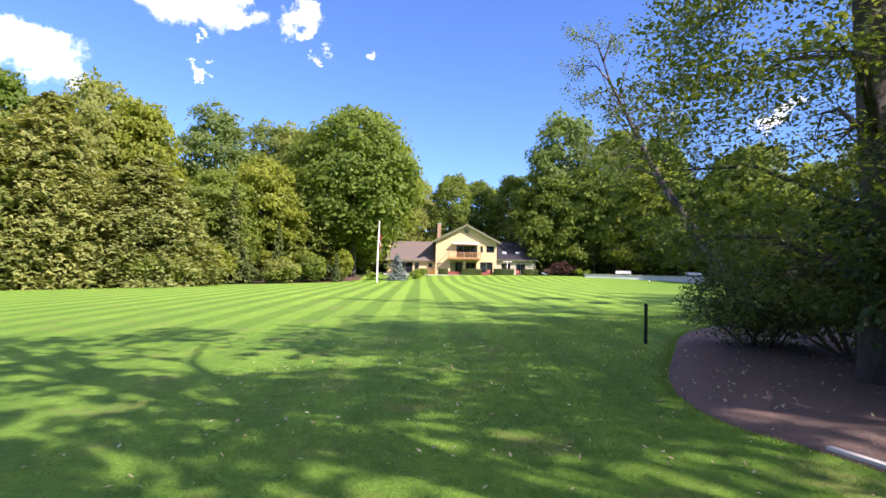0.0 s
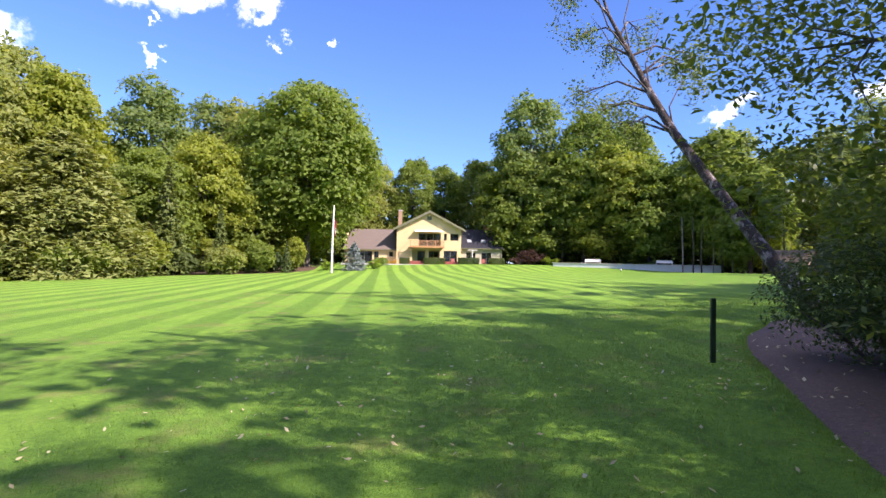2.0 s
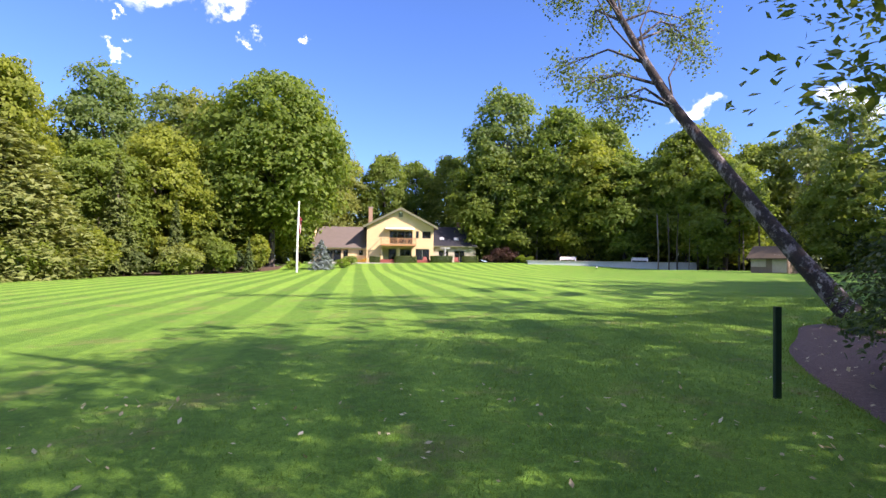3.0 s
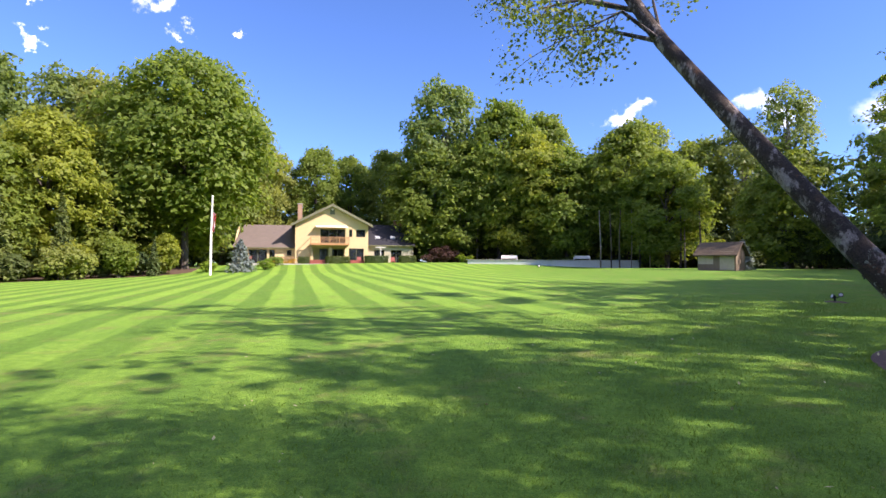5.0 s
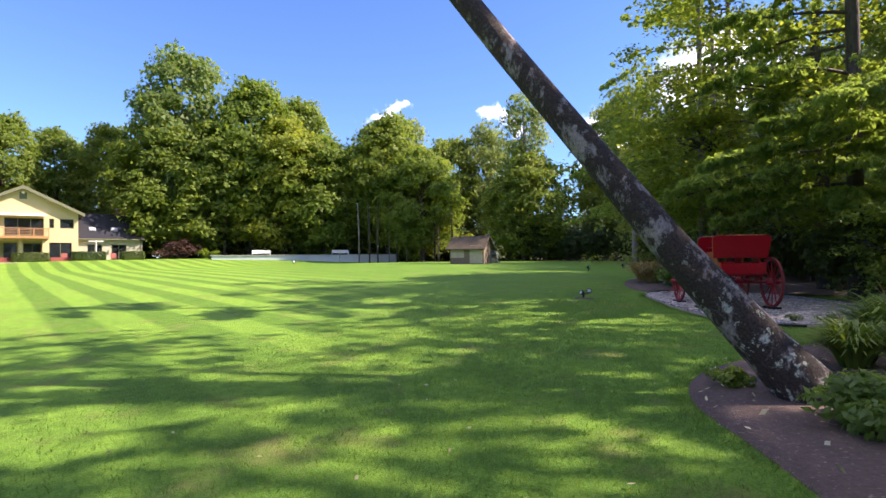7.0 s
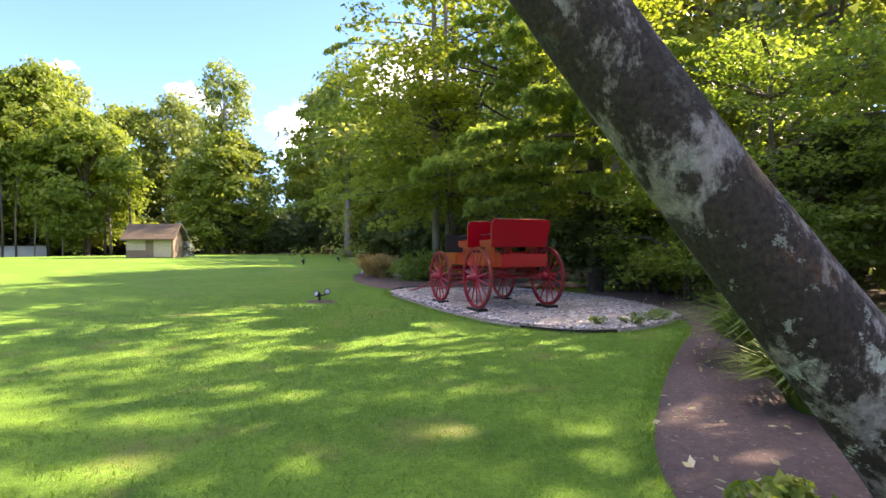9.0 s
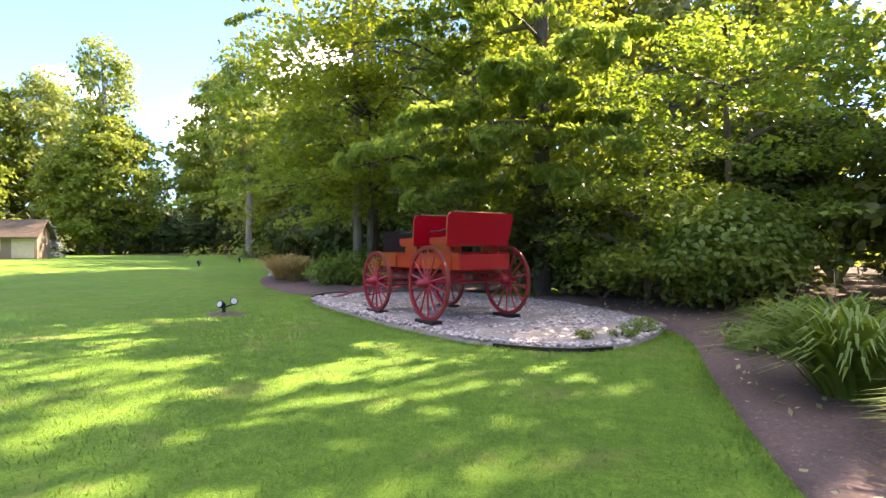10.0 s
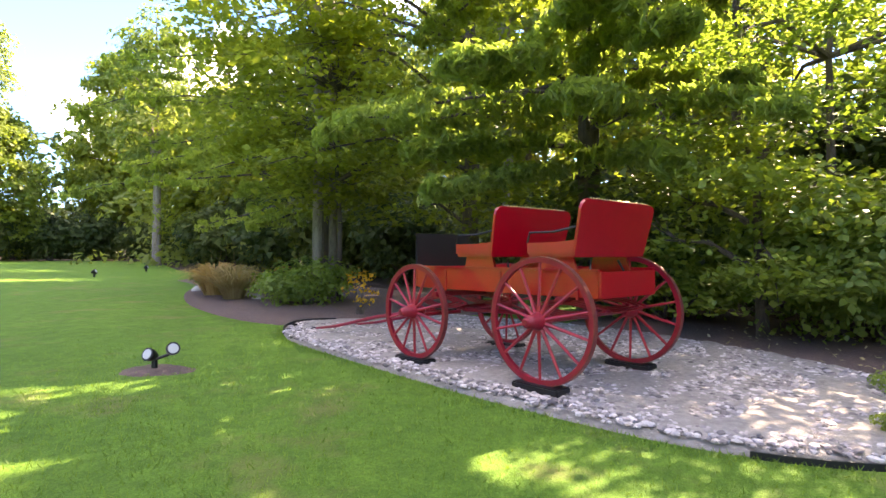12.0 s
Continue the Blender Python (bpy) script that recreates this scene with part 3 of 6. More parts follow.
bed_strip("gravel_bed", resample(GRAVEL_EDGE, 50), resample(GRAVEL_BACK, 50), M_GRAVEL, "pale grey gravel bed under the red wagon", "gravel", 0.05, 12)

WOODS_FRONT_R = [(10.5, 2.0), (13.8, 8.0), (15.2, 13.0), (18.2, 15.1), (22.0, 17.4), (26, 19), (30, 27), (36, 35), (44, 42), (58, 52), (62, 62), (52, 68), (44, 74), (50, 84), (46, 92), (30, 101), (20, 108), (14, 112)]
WOODS_BACK_R = [(40, -30), (60, -10), (75, 0), (85, 20), (95, 30), (100, 45), (105, 60), (110, 80), (100, 100), (90, 120), (60, 140), (30, 150), (14, 150)]
bed_strip("woods_floor_1", resample(WOODS_FRONT_R, 60), resample(WOODS_BACK_R, 60), M_LITTER, "brown leaf litter on the floor of the woods", "woods floor", 0.02, 14, 0.06)
WOODS_FRONT_L = [(-60, 20), (-44, 40), (-38, 49), (-34, 59), (-28, 65), (-18, 72), (-12, 80), (-13, 95), (-12, 112)]
WOODS_BACK_L = [(-120, 0), (-120, 60), (-100, 110), (-60, 140), (-12, 150)]
bed_strip("woods_floor_2", resample(WOODS_FRONT_L, 40), resample(WOODS_BACK_L, 40), M_LITTER, "brown leaf litter on the floor of the woods", "woods floor", 0.02, 14, 0.06)

# ---- woods ----
PROTO = {}


def proto(key, ob):
    PROTO[key] = [ob, False]


proto("maple", broadleaf("maple_tree", 3, 22, 14, M_MAPLE, M_BARK, "tall green broad-leaved maple in full summer leaf", 0.50, 0.06, 270, 74))
proto("maple2", broadleaf("maple_tree", 8, 24, 12, M_MAPLE, M_BARK, "tall green broad-leaved maple in full summer leaf", 0.50, 0.14, 250, 72, 1.0))
proto("ash", broadleaf("ash_tree", 5, 25, 11, M_ASH, M_PALEBARK, "tall pale green ash tree with feathery crown", 0.46, 0.16, 220, 60, 0.6, None, 0.75))
proto("poplar", broadleaf("poplar_tree", 9, 26, 7, M_ASH, M_PALEBARK, "slender pale tree with thin crown", 0.40, 0.3, 110, 50, 0.8, None, 0.7))
# sparse crown, also planted out of view to dapple the lawn
proto("open", broadleaf("oak_tree", 21, 23, 12, M_SHADE, M_BARK, "tall open-crowned tree in the woods and among unseen shade trees", 0.46, 0.28, 44, 42, 0.5, None, 0.5))
proto("wide", broadleaf("maple_tree", 26, 26, 19, M_MAPLE, M_BARK, "great spreading maple behind the flagpole", 0.52, 0.2, 430, 76, 0.0))
proto("spruce", conifer("spruce_tree", 2, 17, 6.5, M_SPRUCE, M_BARK, "dark green spruce at the edge of the woods", 0.6, 32, 15, 0.3))
proto("hemlock", conifer("hemlock_tree", 4, 19, 13, M_HEMLOCK, M_BARK, "broad yellow-green hemlock with drooping boughs", 0.42, 56, 30, 0.28, 0.02, 0.55, None, "woodland trees", 26))
proto("under", bush("understory_shrub", 6, 6, 5, 4.2, M_UNDER, "dark leafy undergrowth at the woods' edge", "shrub", 0.5, 60, 56, None, 7, "woods undergrowth", 0.7, True))
proto("thick", bush("understory_shrub", 16, 6, 5, 5.0, M_UNDER, "dark dense thicket at the woods' edge", "shrub", 0.32, 70, 90, None, 7, "woods undergrowth", 0.6, True))
proto("sapling", bush("young_tree", 7, 5, 5, 7.5, M_MAPLE, "young leafy tree in the woods", "tree", 0.45, 80, 70, None, 7, "woods undergrowth", 0.7, True))


def plant(key, x, y, s=1.0, rz=0.0, sz=1.0, dz=0.0):
    ob, used = PROTO[key]
    m = on_ground(x, y, rz, dz) @ Matrix.Diagonal((s, s, s * sz, 1))
    if used:
        return copy_thing(ob, m)
    PROTO[key][1] = True
    ob.matrix_basis = m
    return ob


def row(keys, line, gap, jitter, s0, s1, seed):
    rng = random.Random(seed)
    n = max(2, int(sum(math.hypot(b[0] - a[0], b[1] - a[1]) for a, b in zip(line, line[1:])) / gap))
    for i, (x, y) in enumerate(resample(line, n)):
        plant(keys[rng.randrange(len(keys))], x + rng.uniform(-jitter, jitter), y + rng.uniform(-jitter, jitter), rng.uniform(s0, s1), rng.uniform(0, 360), rng.uniform(0.9, 1.1))


# west woods
plant("hemlock", -40.5, 56, 1.35, 20, 0.78)
plant("hemlock", -33.0, 61, 1.0, 140, 0.72)
plant("hemlock", -47, 50, 1.2, 250, 0.75)
row(["maple", "ash", "maple2"], [(-62, 40), (-52, 62), (-40, 70), (-28, 76), (-20, 82)], 6.0, 2, 0.84, 0.96, 11)
row(["ash", "maple", "poplar", "ash"], [(-66, 55), (-50, 78), (-34, 88), (-20, 96), (-10, 112)], 5.6, 2, 0.98, 1.12, 12)
row(["spruce", "sapling", "spruce"], [(-29, 66), (-24, 70), (-18, 74), (-15, 78)], 3.6, 1, 0.55, 0.8, 13)
row(["under", "sapling", "under"], [(-48, 48), (-38, 58), (-30, 64), (-22, 71), (-14, 79)], 3.2, 0.7, 0.5, 0.95, 14)
plant("wide", -14.0, 86.5, 1.0, 70)
plant("ash", 22.5, 104, 1.25, 70, 1.0)
# added out of view to throw shade on the lawn
plant("open", 22.5, 7.0, 0.85, 30)
plant("maple", -17.0, 96, 0.95, 200)
# trees added to the south and east, mostly unseen, to shade the lawn
plant("open", 30.5, 10.0, 1.1, 60)
plant("open", 35.5, 16.5, 0.95, 10)
plant("open", 8.5, -1.0, 1.1, 200)
plant("open", 3.5, -6.0, 1.15, 100)
plant("open", -3.0, -10.5, 1.1, 340)
plant("open", 20.0, 12.5, 1.0, 20)
plant("open", 28.0, 4.5, 1.05, 130)
plant("open", 33.5, 3.5, 1.1, 310)
plant("open", 17.0, -6.5, 1.05, 250)
plant("open", 21.5, -4.0, 1.0, 45)
plant("open", 15.5, 6.0, 0.95, 130)
# behind the house
row(["maple", "maple2", "ash"], [(-12, 112), (-2, 114), (8, 118), (18, 114), (28, 108)], 6, 1.5, 0.75, 0.9, 15)
row(["spruce", "open"], [(-16, 124), (0, 128), (20, 126), (40, 118)], 7, 2, 0.95, 1.15, 16)
row(["sapling", "under"], [(-14, 106), (0, 110), (20, 110)], 4, 1, 0.9, 1.2, 17)
# north-east grove
row(["maple2", "maple", "maple2", "maple"], [(21, 103), (29, 99), (37, 94), (40, 92)], 3.8, 1.2, 1.0, 1.12, 18)
row(["maple2", "maple"], [(43, 91), (51, 84)], 3.2, 1.2, 0.84, 0.94, 38)
row(["maple", "maple2"], [(26, 112), (34, 109), (42, 105)], 7, 2, 1.0, 1.1, 19)
row(["maple2", "ash"], [(49, 100), (56, 94), (64, 84)], 5, 2, 0.84, 0.96, 39)
row(["maple", "maple2"], [(48, 78), (52, 71), (56, 66)], 5, 1.2, 0.72, 0.82, 20)
row(["sapling", "under", "spruce"], [(40, 96), (52, 86), (62, 72), (70, 62)], 4.5, 1.5, 0.7, 1.0, 21)
# east woods
row(["maple", "poplar", "maple2", "poplar"], [(56, 66), (64, 60), (62, 48), (52, 41)], 6.5, 2, 0.7, 0.9, 22)
row(["thick"], [(55, 66), (62, 59), (59, 50), (52, 44), (45, 38), (39, 31)], 4.2, 0.8, 0.8, 1.05, 23)
row(["open", "ash", "open"], [(80, 70), (76, 50), (64, 36), (54, 24), (46, 12)], 8, 3, 0.9, 1.05, 24)
row(["poplar", "open"], [(44, 36), (39, 28), (36, 19), (32, 10), (27, 1)], 6.0, 1.5, 0.75, 0.95, 25)
row(["thick"], [(34.5, 27), (31, 19), (27.5, 12), (23, 5)], 4.5, 0.8, 0.6, 0.85, 26)
# two rows behind the start, out of view, added for their shade
row(["open"], [(20, 1), (15, -7), (8, -13), (-2, -18), (-14, -22), (-28, -24)], 13.0, 1.5, 0.85, 1.05, 27)
row(["under", "sapling"], [(18, -2), (10, -18), (-4, -26), (-24, -30), (-44, -20)], 9, 1.5, 0.8, 1.1, 28)

# ---- house ----
def house():
    h = thing("house", pose(4.1, 97.0, 1.15), "cream two-storey house with gabled centre and low wings", "house")
    def wall(bm, label=""):
        return part("wall", bm, M_WALL, h, label)
    T = 0.25
    # gabled centre: front with openings as piers and bands, apex above
    def front_panel(x0, x1, z0, z1, y=0.0):
        return box(bmesh.new(), (x0 + x1) / 2, y + T / 2, z0, x1 - x0, T, z1 - z0)
    for x0, x1, z0, z1 in ((-5.35, -3.15, 0, 3.0), (-3.15, 2.1, 2.35, 3.0), (2.1, 2.45, 0, 2.3), (4.7, 5.35, 0, 2.3), (2.1, 5.35, 2.3, 3.0),
                           (-5.35, -1.75, 3.0, 5.8), (1.95, 2.45, 3.0, 5.8), (2.95, 3.5, 3.0, 5.8), (4.9, 5.35, 3.0, 5.8),
                           (2.45, 2.95, 3.0, 4.0), (3.5, 4.9, 3.0, 4.0), (-1.75, 1.95, 5.15, 5.8), (2.45, 2.95, 5.15, 5.8), (3.5, 4.9, 5.15, 5.8)):
        wall(front_panel(x0, x1, z0, z1))
    wall(prism(bmesh.new(), [(-5.35, 5.8), (5.35, 5.8), (0, 8.55)], "y", 0.0, T))
    wall(box(bmesh.new(), -5.22, 5.25, 0, T, 10, 5.8))
    wall(box(bmesh.new(), 5.22, 5.25, 0, T, 10, 5.8))
    wall(prism(bmesh.new(), [(-5.35, 0), (5.35, 0), (5.35, 5.8), (0, 8.55), (-5.35, 5.8)], "y", 10.2, 10.4))
    # recessed porch back
    wall(box(bmesh.new(), -0.5, 1.7, 0, 5.3, 0.2, 2.9), "shaded porch wall")
    part("floor", box(bmesh.new(), 0, 5.2, 2.96, 10.2, 9.8, 0.2), M_DARKROOM, h)
    # roof of the centre
    bm = bmesh.new()
    prism(bm, [(-5.95, 5.55), (0, 8.62), (5.95, 5.55), (5.95, 5.78), (0, 8.86), (-5.95, 5.78)], "y", -0.75, 10.6)
    roof = part("roof", bm, M_ROOF, h)
    for s in (-1, 1):
        bm = bmesh.new()
        prism(bm, [(0, 8.50), (0, 8.90), (s * 6.0, 5.80), (s * 6.0, 5.42)], "y", -0.82, -0.755)
        part("fascia", bm, M_TRIM, roof, "olive barge board")
    part("vent", box(bmesh.new(), 0, -0.03, 7.35, 0.7, 0.06, 0.75), M_TRIM, h, "louvred gable vent")
    part("lamp", tube(bmesh.new(), [(0, -0.04, 8.15), (0, -0.2, 8.1)], 0.16, 10), M_WHITE, h, "white gable flood lamp")
    # wings
    def wing(x0, x1, y0, y1, eave, ridge, mat, openings, wallmat, hip=0.0):
        ym = (y0 + y1) / 2
        xs = [x0] + [v for a, b, c, d in openings for v in (a, b)] + [x1]
        for a, b in zip(xs[::2], xs[1::2]):
            part("wall", box(bmesh.new(), (a + b) / 2, y0 + T / 2, 0, b - a, T, eave), wallmat, h)
        for a, b, c, d in openings:
            if c > 0:
                part("wall", box(bmesh.new(), (a + b) / 2, y0 + T / 2, 0, b - a, T, c), wallmat, h)
            part("wall", box(bmesh.new(), (a + b) / 2, y0 + T / 2, d, b - a, T, eave - d), wallmat, h)
        part("wall", box(bmesh.new(), (x0 + x1) / 2, y1 - T / 2, 0, x1 - x0, T, eave), wallmat, h)
        xe = x0 if x0 < 0 else x1
        part("wall", prism(bmesh.new(), [(y0, 0), (y1, 0), (y1, eave), (ym, ridge - 0.1), (y0, eave)], "x", xe - T / 2, xe + T / 2), wallmat, h)
        bm = bmesh.new()
        o = 0.5
        xl, xr = (x0 - 0.35, x1) if x0 < 0 else (x0, x1 + 0.35)
        s = (ridge - eave) / (ym - y0)
        lo = eave - o * s
        ins = hip if x0 < 0 else -hip
        if x0 < 0:
            xa, xb = xl + hip, xr
        else:
            xa, xb = xl, xr - hip
        v = [bm.verts.new(p) for p in ((xl, y0 - o, lo), (xr, y0 - o, lo), (xb, ym, ridge), (xa, ym, ridge), (xl, y1 + o, lo), (xr, y1 + o, lo))]
        u = [bm.verts.new(p.co + Vector((0, 0, 0.2))) for p in v]
        for q in (v, u):
            bm.faces.new((q[0], q[1], q[2], q[3]))
            bm.faces.new((q[3], q[2], q[5], q[4]))
        bm.faces.new((v[0], v[1], u[1], u[0]))
        bm.faces.new((v[4], v[5], u[5], u[4]))
        bm.faces.new((v[0], v[3], u[3], u[0]))
        bm.faces.new((v[3], v[4], u[4], u[3]))
        bm.faces.new((v[1], v[2], u[2], u[1]))
        bm.faces.new((v[2], v[5], u[5], u[2]))
        r = part("roof", bm, mat, h)
        part("gutter", box(bmesh.new(), (xl + xr) / 2, y0 - o - 0.06, lo + 0.02, xr - xl, 0.12, 0.14), M_TRIM, r, "dark eaves gutter")
        return r, s, lo
    left = [(-12.0, -9.4, 0.0, 2.05), (-9.1, -8.3, 0.0, 2.05), (-7.0 + 0.4, -5.9, 1.15, 2.0)]
    right = [(6.4, 8.0, 0.0, 2.15), (9.0, 10.7, 0.0, 2.15)]
    wing(-13.9, -5.35, 1.2, 9.0, 2.6, 5.75, M_ROOF, left, M_WALL, 1.2)
    r2, s2, lo2 = wing(5.35, 12.4, 1.6, 9.4, 3.1, 6.1, M_SLATE, right, M_PALEWALL, 0.8)
    for x in (7.0, 9.4):
        m = Matrix.Translation((x, 1.1 + 1.5, lo2 + 0.2 + 1.5 * s2 + 0.02)) @ Matrix.Rotation(math.atan(s2), 4, 'X')
        part("skylight", box(bmesh.new(), 0, 0, 0, 0.75, 0.75, 0.1, 0.02, m), M_LENS, r2, "bright skylight")
    # windows and glazed doors
    def opening(name, x0, x1, z0, z1, y, panes, label=""):
        w = thing(name, Matrix(), "", "")
        w.parent = h
        for k in ("label", "category"):
            if k in w:
                del w[k]
        f = bmesh.new()
        t = 0.07
        box(f, (x0 + x1) / 2, y, z1 - t, x1 - x0, 0.09, t)
        box(f, (x0 + x1) / 2, y, z0, x1 - x0, 0.09, t)
        for i in range(panes + 1):
            x = x0 + t / 2 + (x1 - x0 - t) * i / panes
            box(f, x, y, z0 + t, t, 0.09, z1 - z0 - 2 * t)
        part("frame", f, M_TRIM, w)
        for i in range(panes):
            a = x0 + t + (x1 - x0 - t) * i / panes
            b = x0 + (x1 - x0 - t) * (i + 1) / panes
            part("pane", box(bmesh.new(), (a + b) / 2, y, z0 + t, b - a, 0.015, z1 - z0 - 2 * t), M_GLASS, w)
        # thin dark sheet in place of the room's shade
        part("backing", box(bmesh.new(), (x0 + x1) / 2, y + 1.2, z0, x1 - x0 + 0.6, 0.05, z1 - z0), M_DARKROOM, w, "dark sheet standing in for the dim room behind the glass")
    opening("glazed_door", -1.75, 1.95, 3.06, 5.15, 0.15, 3)
    opening("window", 2.45, 2.95, 4.0, 5.15, 0.12, 1)
    opening("window", 3.5, 4.9, 4.0, 5.15, 0.12, 1)
    opening("glazed_door", 2.45, 4.7, 0.0, 2.3, 0.14, 2)
    opening("glazed_door", -1.85, -0.6, 0.0, 2.25, 1.55, 1)
    opening("window", 0.0, 1.7, 0.85, 2.2, 1.55, 2)
    for a, b, c, d in left:
        opening("window", a, b, c + 0.02, d, 1.2 + 0.13, 2 if b - a > 1.5 else 1)
    for a, b, c, d in right:
        opening("glazed_door", a, b, c, d, 1.6 + 0.13, 2)
    # balcony on porch columns
    bal = part("balcony", box(bmesh.new(), -0.35, -0.75, 2.72, 5.6, 1.5, 0.28), M_CEDAR, h, "cedar balcony floor")
    part("rail", box(bmesh.new(), -0.35, -1.45, 3.85, 5.6, 0.08, 0.08), M_CEDAR, bal)
    for i in range(4):
        part("rail", box(bmesh.new(), -0.35, -1.45, 3.12 + 0.19 * i, 5.5, 0.03, 0.05), M_CEDAR, bal)
    for x in (-3.1, -1.7, -0.35, 1.0, 2.4):
        part("post", box(bmesh.new(), x, -1.45, 3.0, 0.1, 0.1, 0.93), M_CEDAR, bal)
    for x in (-3.1, 2.4):
        part("rail", box(bmesh.new(), x, -0.73, 3.85, 0.08, 1.4, 0.08), M_CEDAR, bal)
    for x in (-2.95, -0.25, 2.0):
        part("column", box(bmesh.new(), x, -0.1, 0, 0.42, 0.42, 2.72, 0.03), M_WALL, h)
    # overhang above the balcony door; its white colour stands for sunlit edges
    part("awning", prism(bmesh.new(), [(-0.9, 5.35), (0.0, 5.6), (0.0, 5.66), (-0.9, 5.41)], "x", -2.4, 2.2), M_WHITE, h, "overhang over the balcony door, painted white as sunlit edges")
    ch = part("chimney", box(bmesh.new(), -4.9, 6.0, 5.0, 0.7, 0.7, 4.35, 0.02), M_CHIMNEY, h, "tall pale brick chimney")
    part("cap", box(bmesh.new(), -4.9, 6.0, 9.35, 0.8, 0.8, 0.1), M_STONE, ch)
    ch = part("chimney", box(bmesh.new(), 10.6, 6.0, 4.6, 1.2, 0.9, 2.4, 0.02), M_BRICK, h, "squat brick chimney")
    part("cap", box(bmesh.new(), 10.6, 6.0, 7.0, 1.35, 1.05, 0.12), M_STONE, ch)
    return h


house()


# ---- wagon ----
def wheel(parent, x, y, radius, spokes=14):
    w = new("wheel")
    w.parent = parent
    w.matrix_basis = pose(x, y, radius + 0.05)
    seg = 48
    prof = [(radius - 0.055, -0.02), (radius - 0.012, -0.024), (radius - 0.012, 0.024), (radius - 0.055, 0.02)]
    def lathe(prof):
        bm = bmesh.new()
        rings = [[bm.verts.new((yy_, r * math.cos(2 * math.pi * k / seg), r * math.sin(2 * math.pi * k / seg))) for r, yy_ in prof] for k in range(seg)]
        n = len(prof)
        for a, b in zip(rings, rings[1:] + rings[:1]):
            for i in range(n):
                bm.faces.new((a[i], a[(i + 1) % n], b[(i + 1) % n], b[i]))
        return bm
    part("rim", lathe(prof), M_REDWHEEL, w)
    part("tyre", lathe([(radius - 0.0118, -0.026), (radius, -0.026), (radius, 0.026), (radius - 0.0118, 0.026)]), M_STEEL, w, "worn red-painted iron tyre")
    s = 1 if x > 0 else -1
    hub = part("hub", tube(bmesh.new(), [(-s * 0.12, 0, 0), (-s * 0.08, 0, 0), (0, 0, 0), (s * 0.07, 0, 0), (s * 0.12, 0, 0), (s * 0.19, 0, 0)], [0.055, 0.075, 0.095, 0.075, 0.06, 0.05], 16), M_REDWHEEL, w, "", True)
    part("cap", tube(bmesh.new(), [(s * 0.19, 0, 0), (s * 0.215, 0, 0)], [0.04, 0.03], 12), M_REDWHEEL, hub)
    for k in range(spokes):
        a = 2 * math.pi * (k + 0.5) / spokes
        p = lambda r, dx: (dx, r * math.cos(a), r * math.sin(a))
        part("spoke", tube(bmesh.new(), [p(0.07, s * 0.02), p(radius * 0.35, s * 0.012), p(radius - 0.045, 0)], [0.021, 0.016, 0.014], 6), M_SPOKE, w)
    return w


M_STEEL = plain("tyre_iron", (0.25, 0.05, 0.05), 0.4, 0.5, 0.4, 12)
M_SPOKE = plain("spoke_paint", (0.38, 0.02, 0.032), 0.4, 0, 0.35, 10)


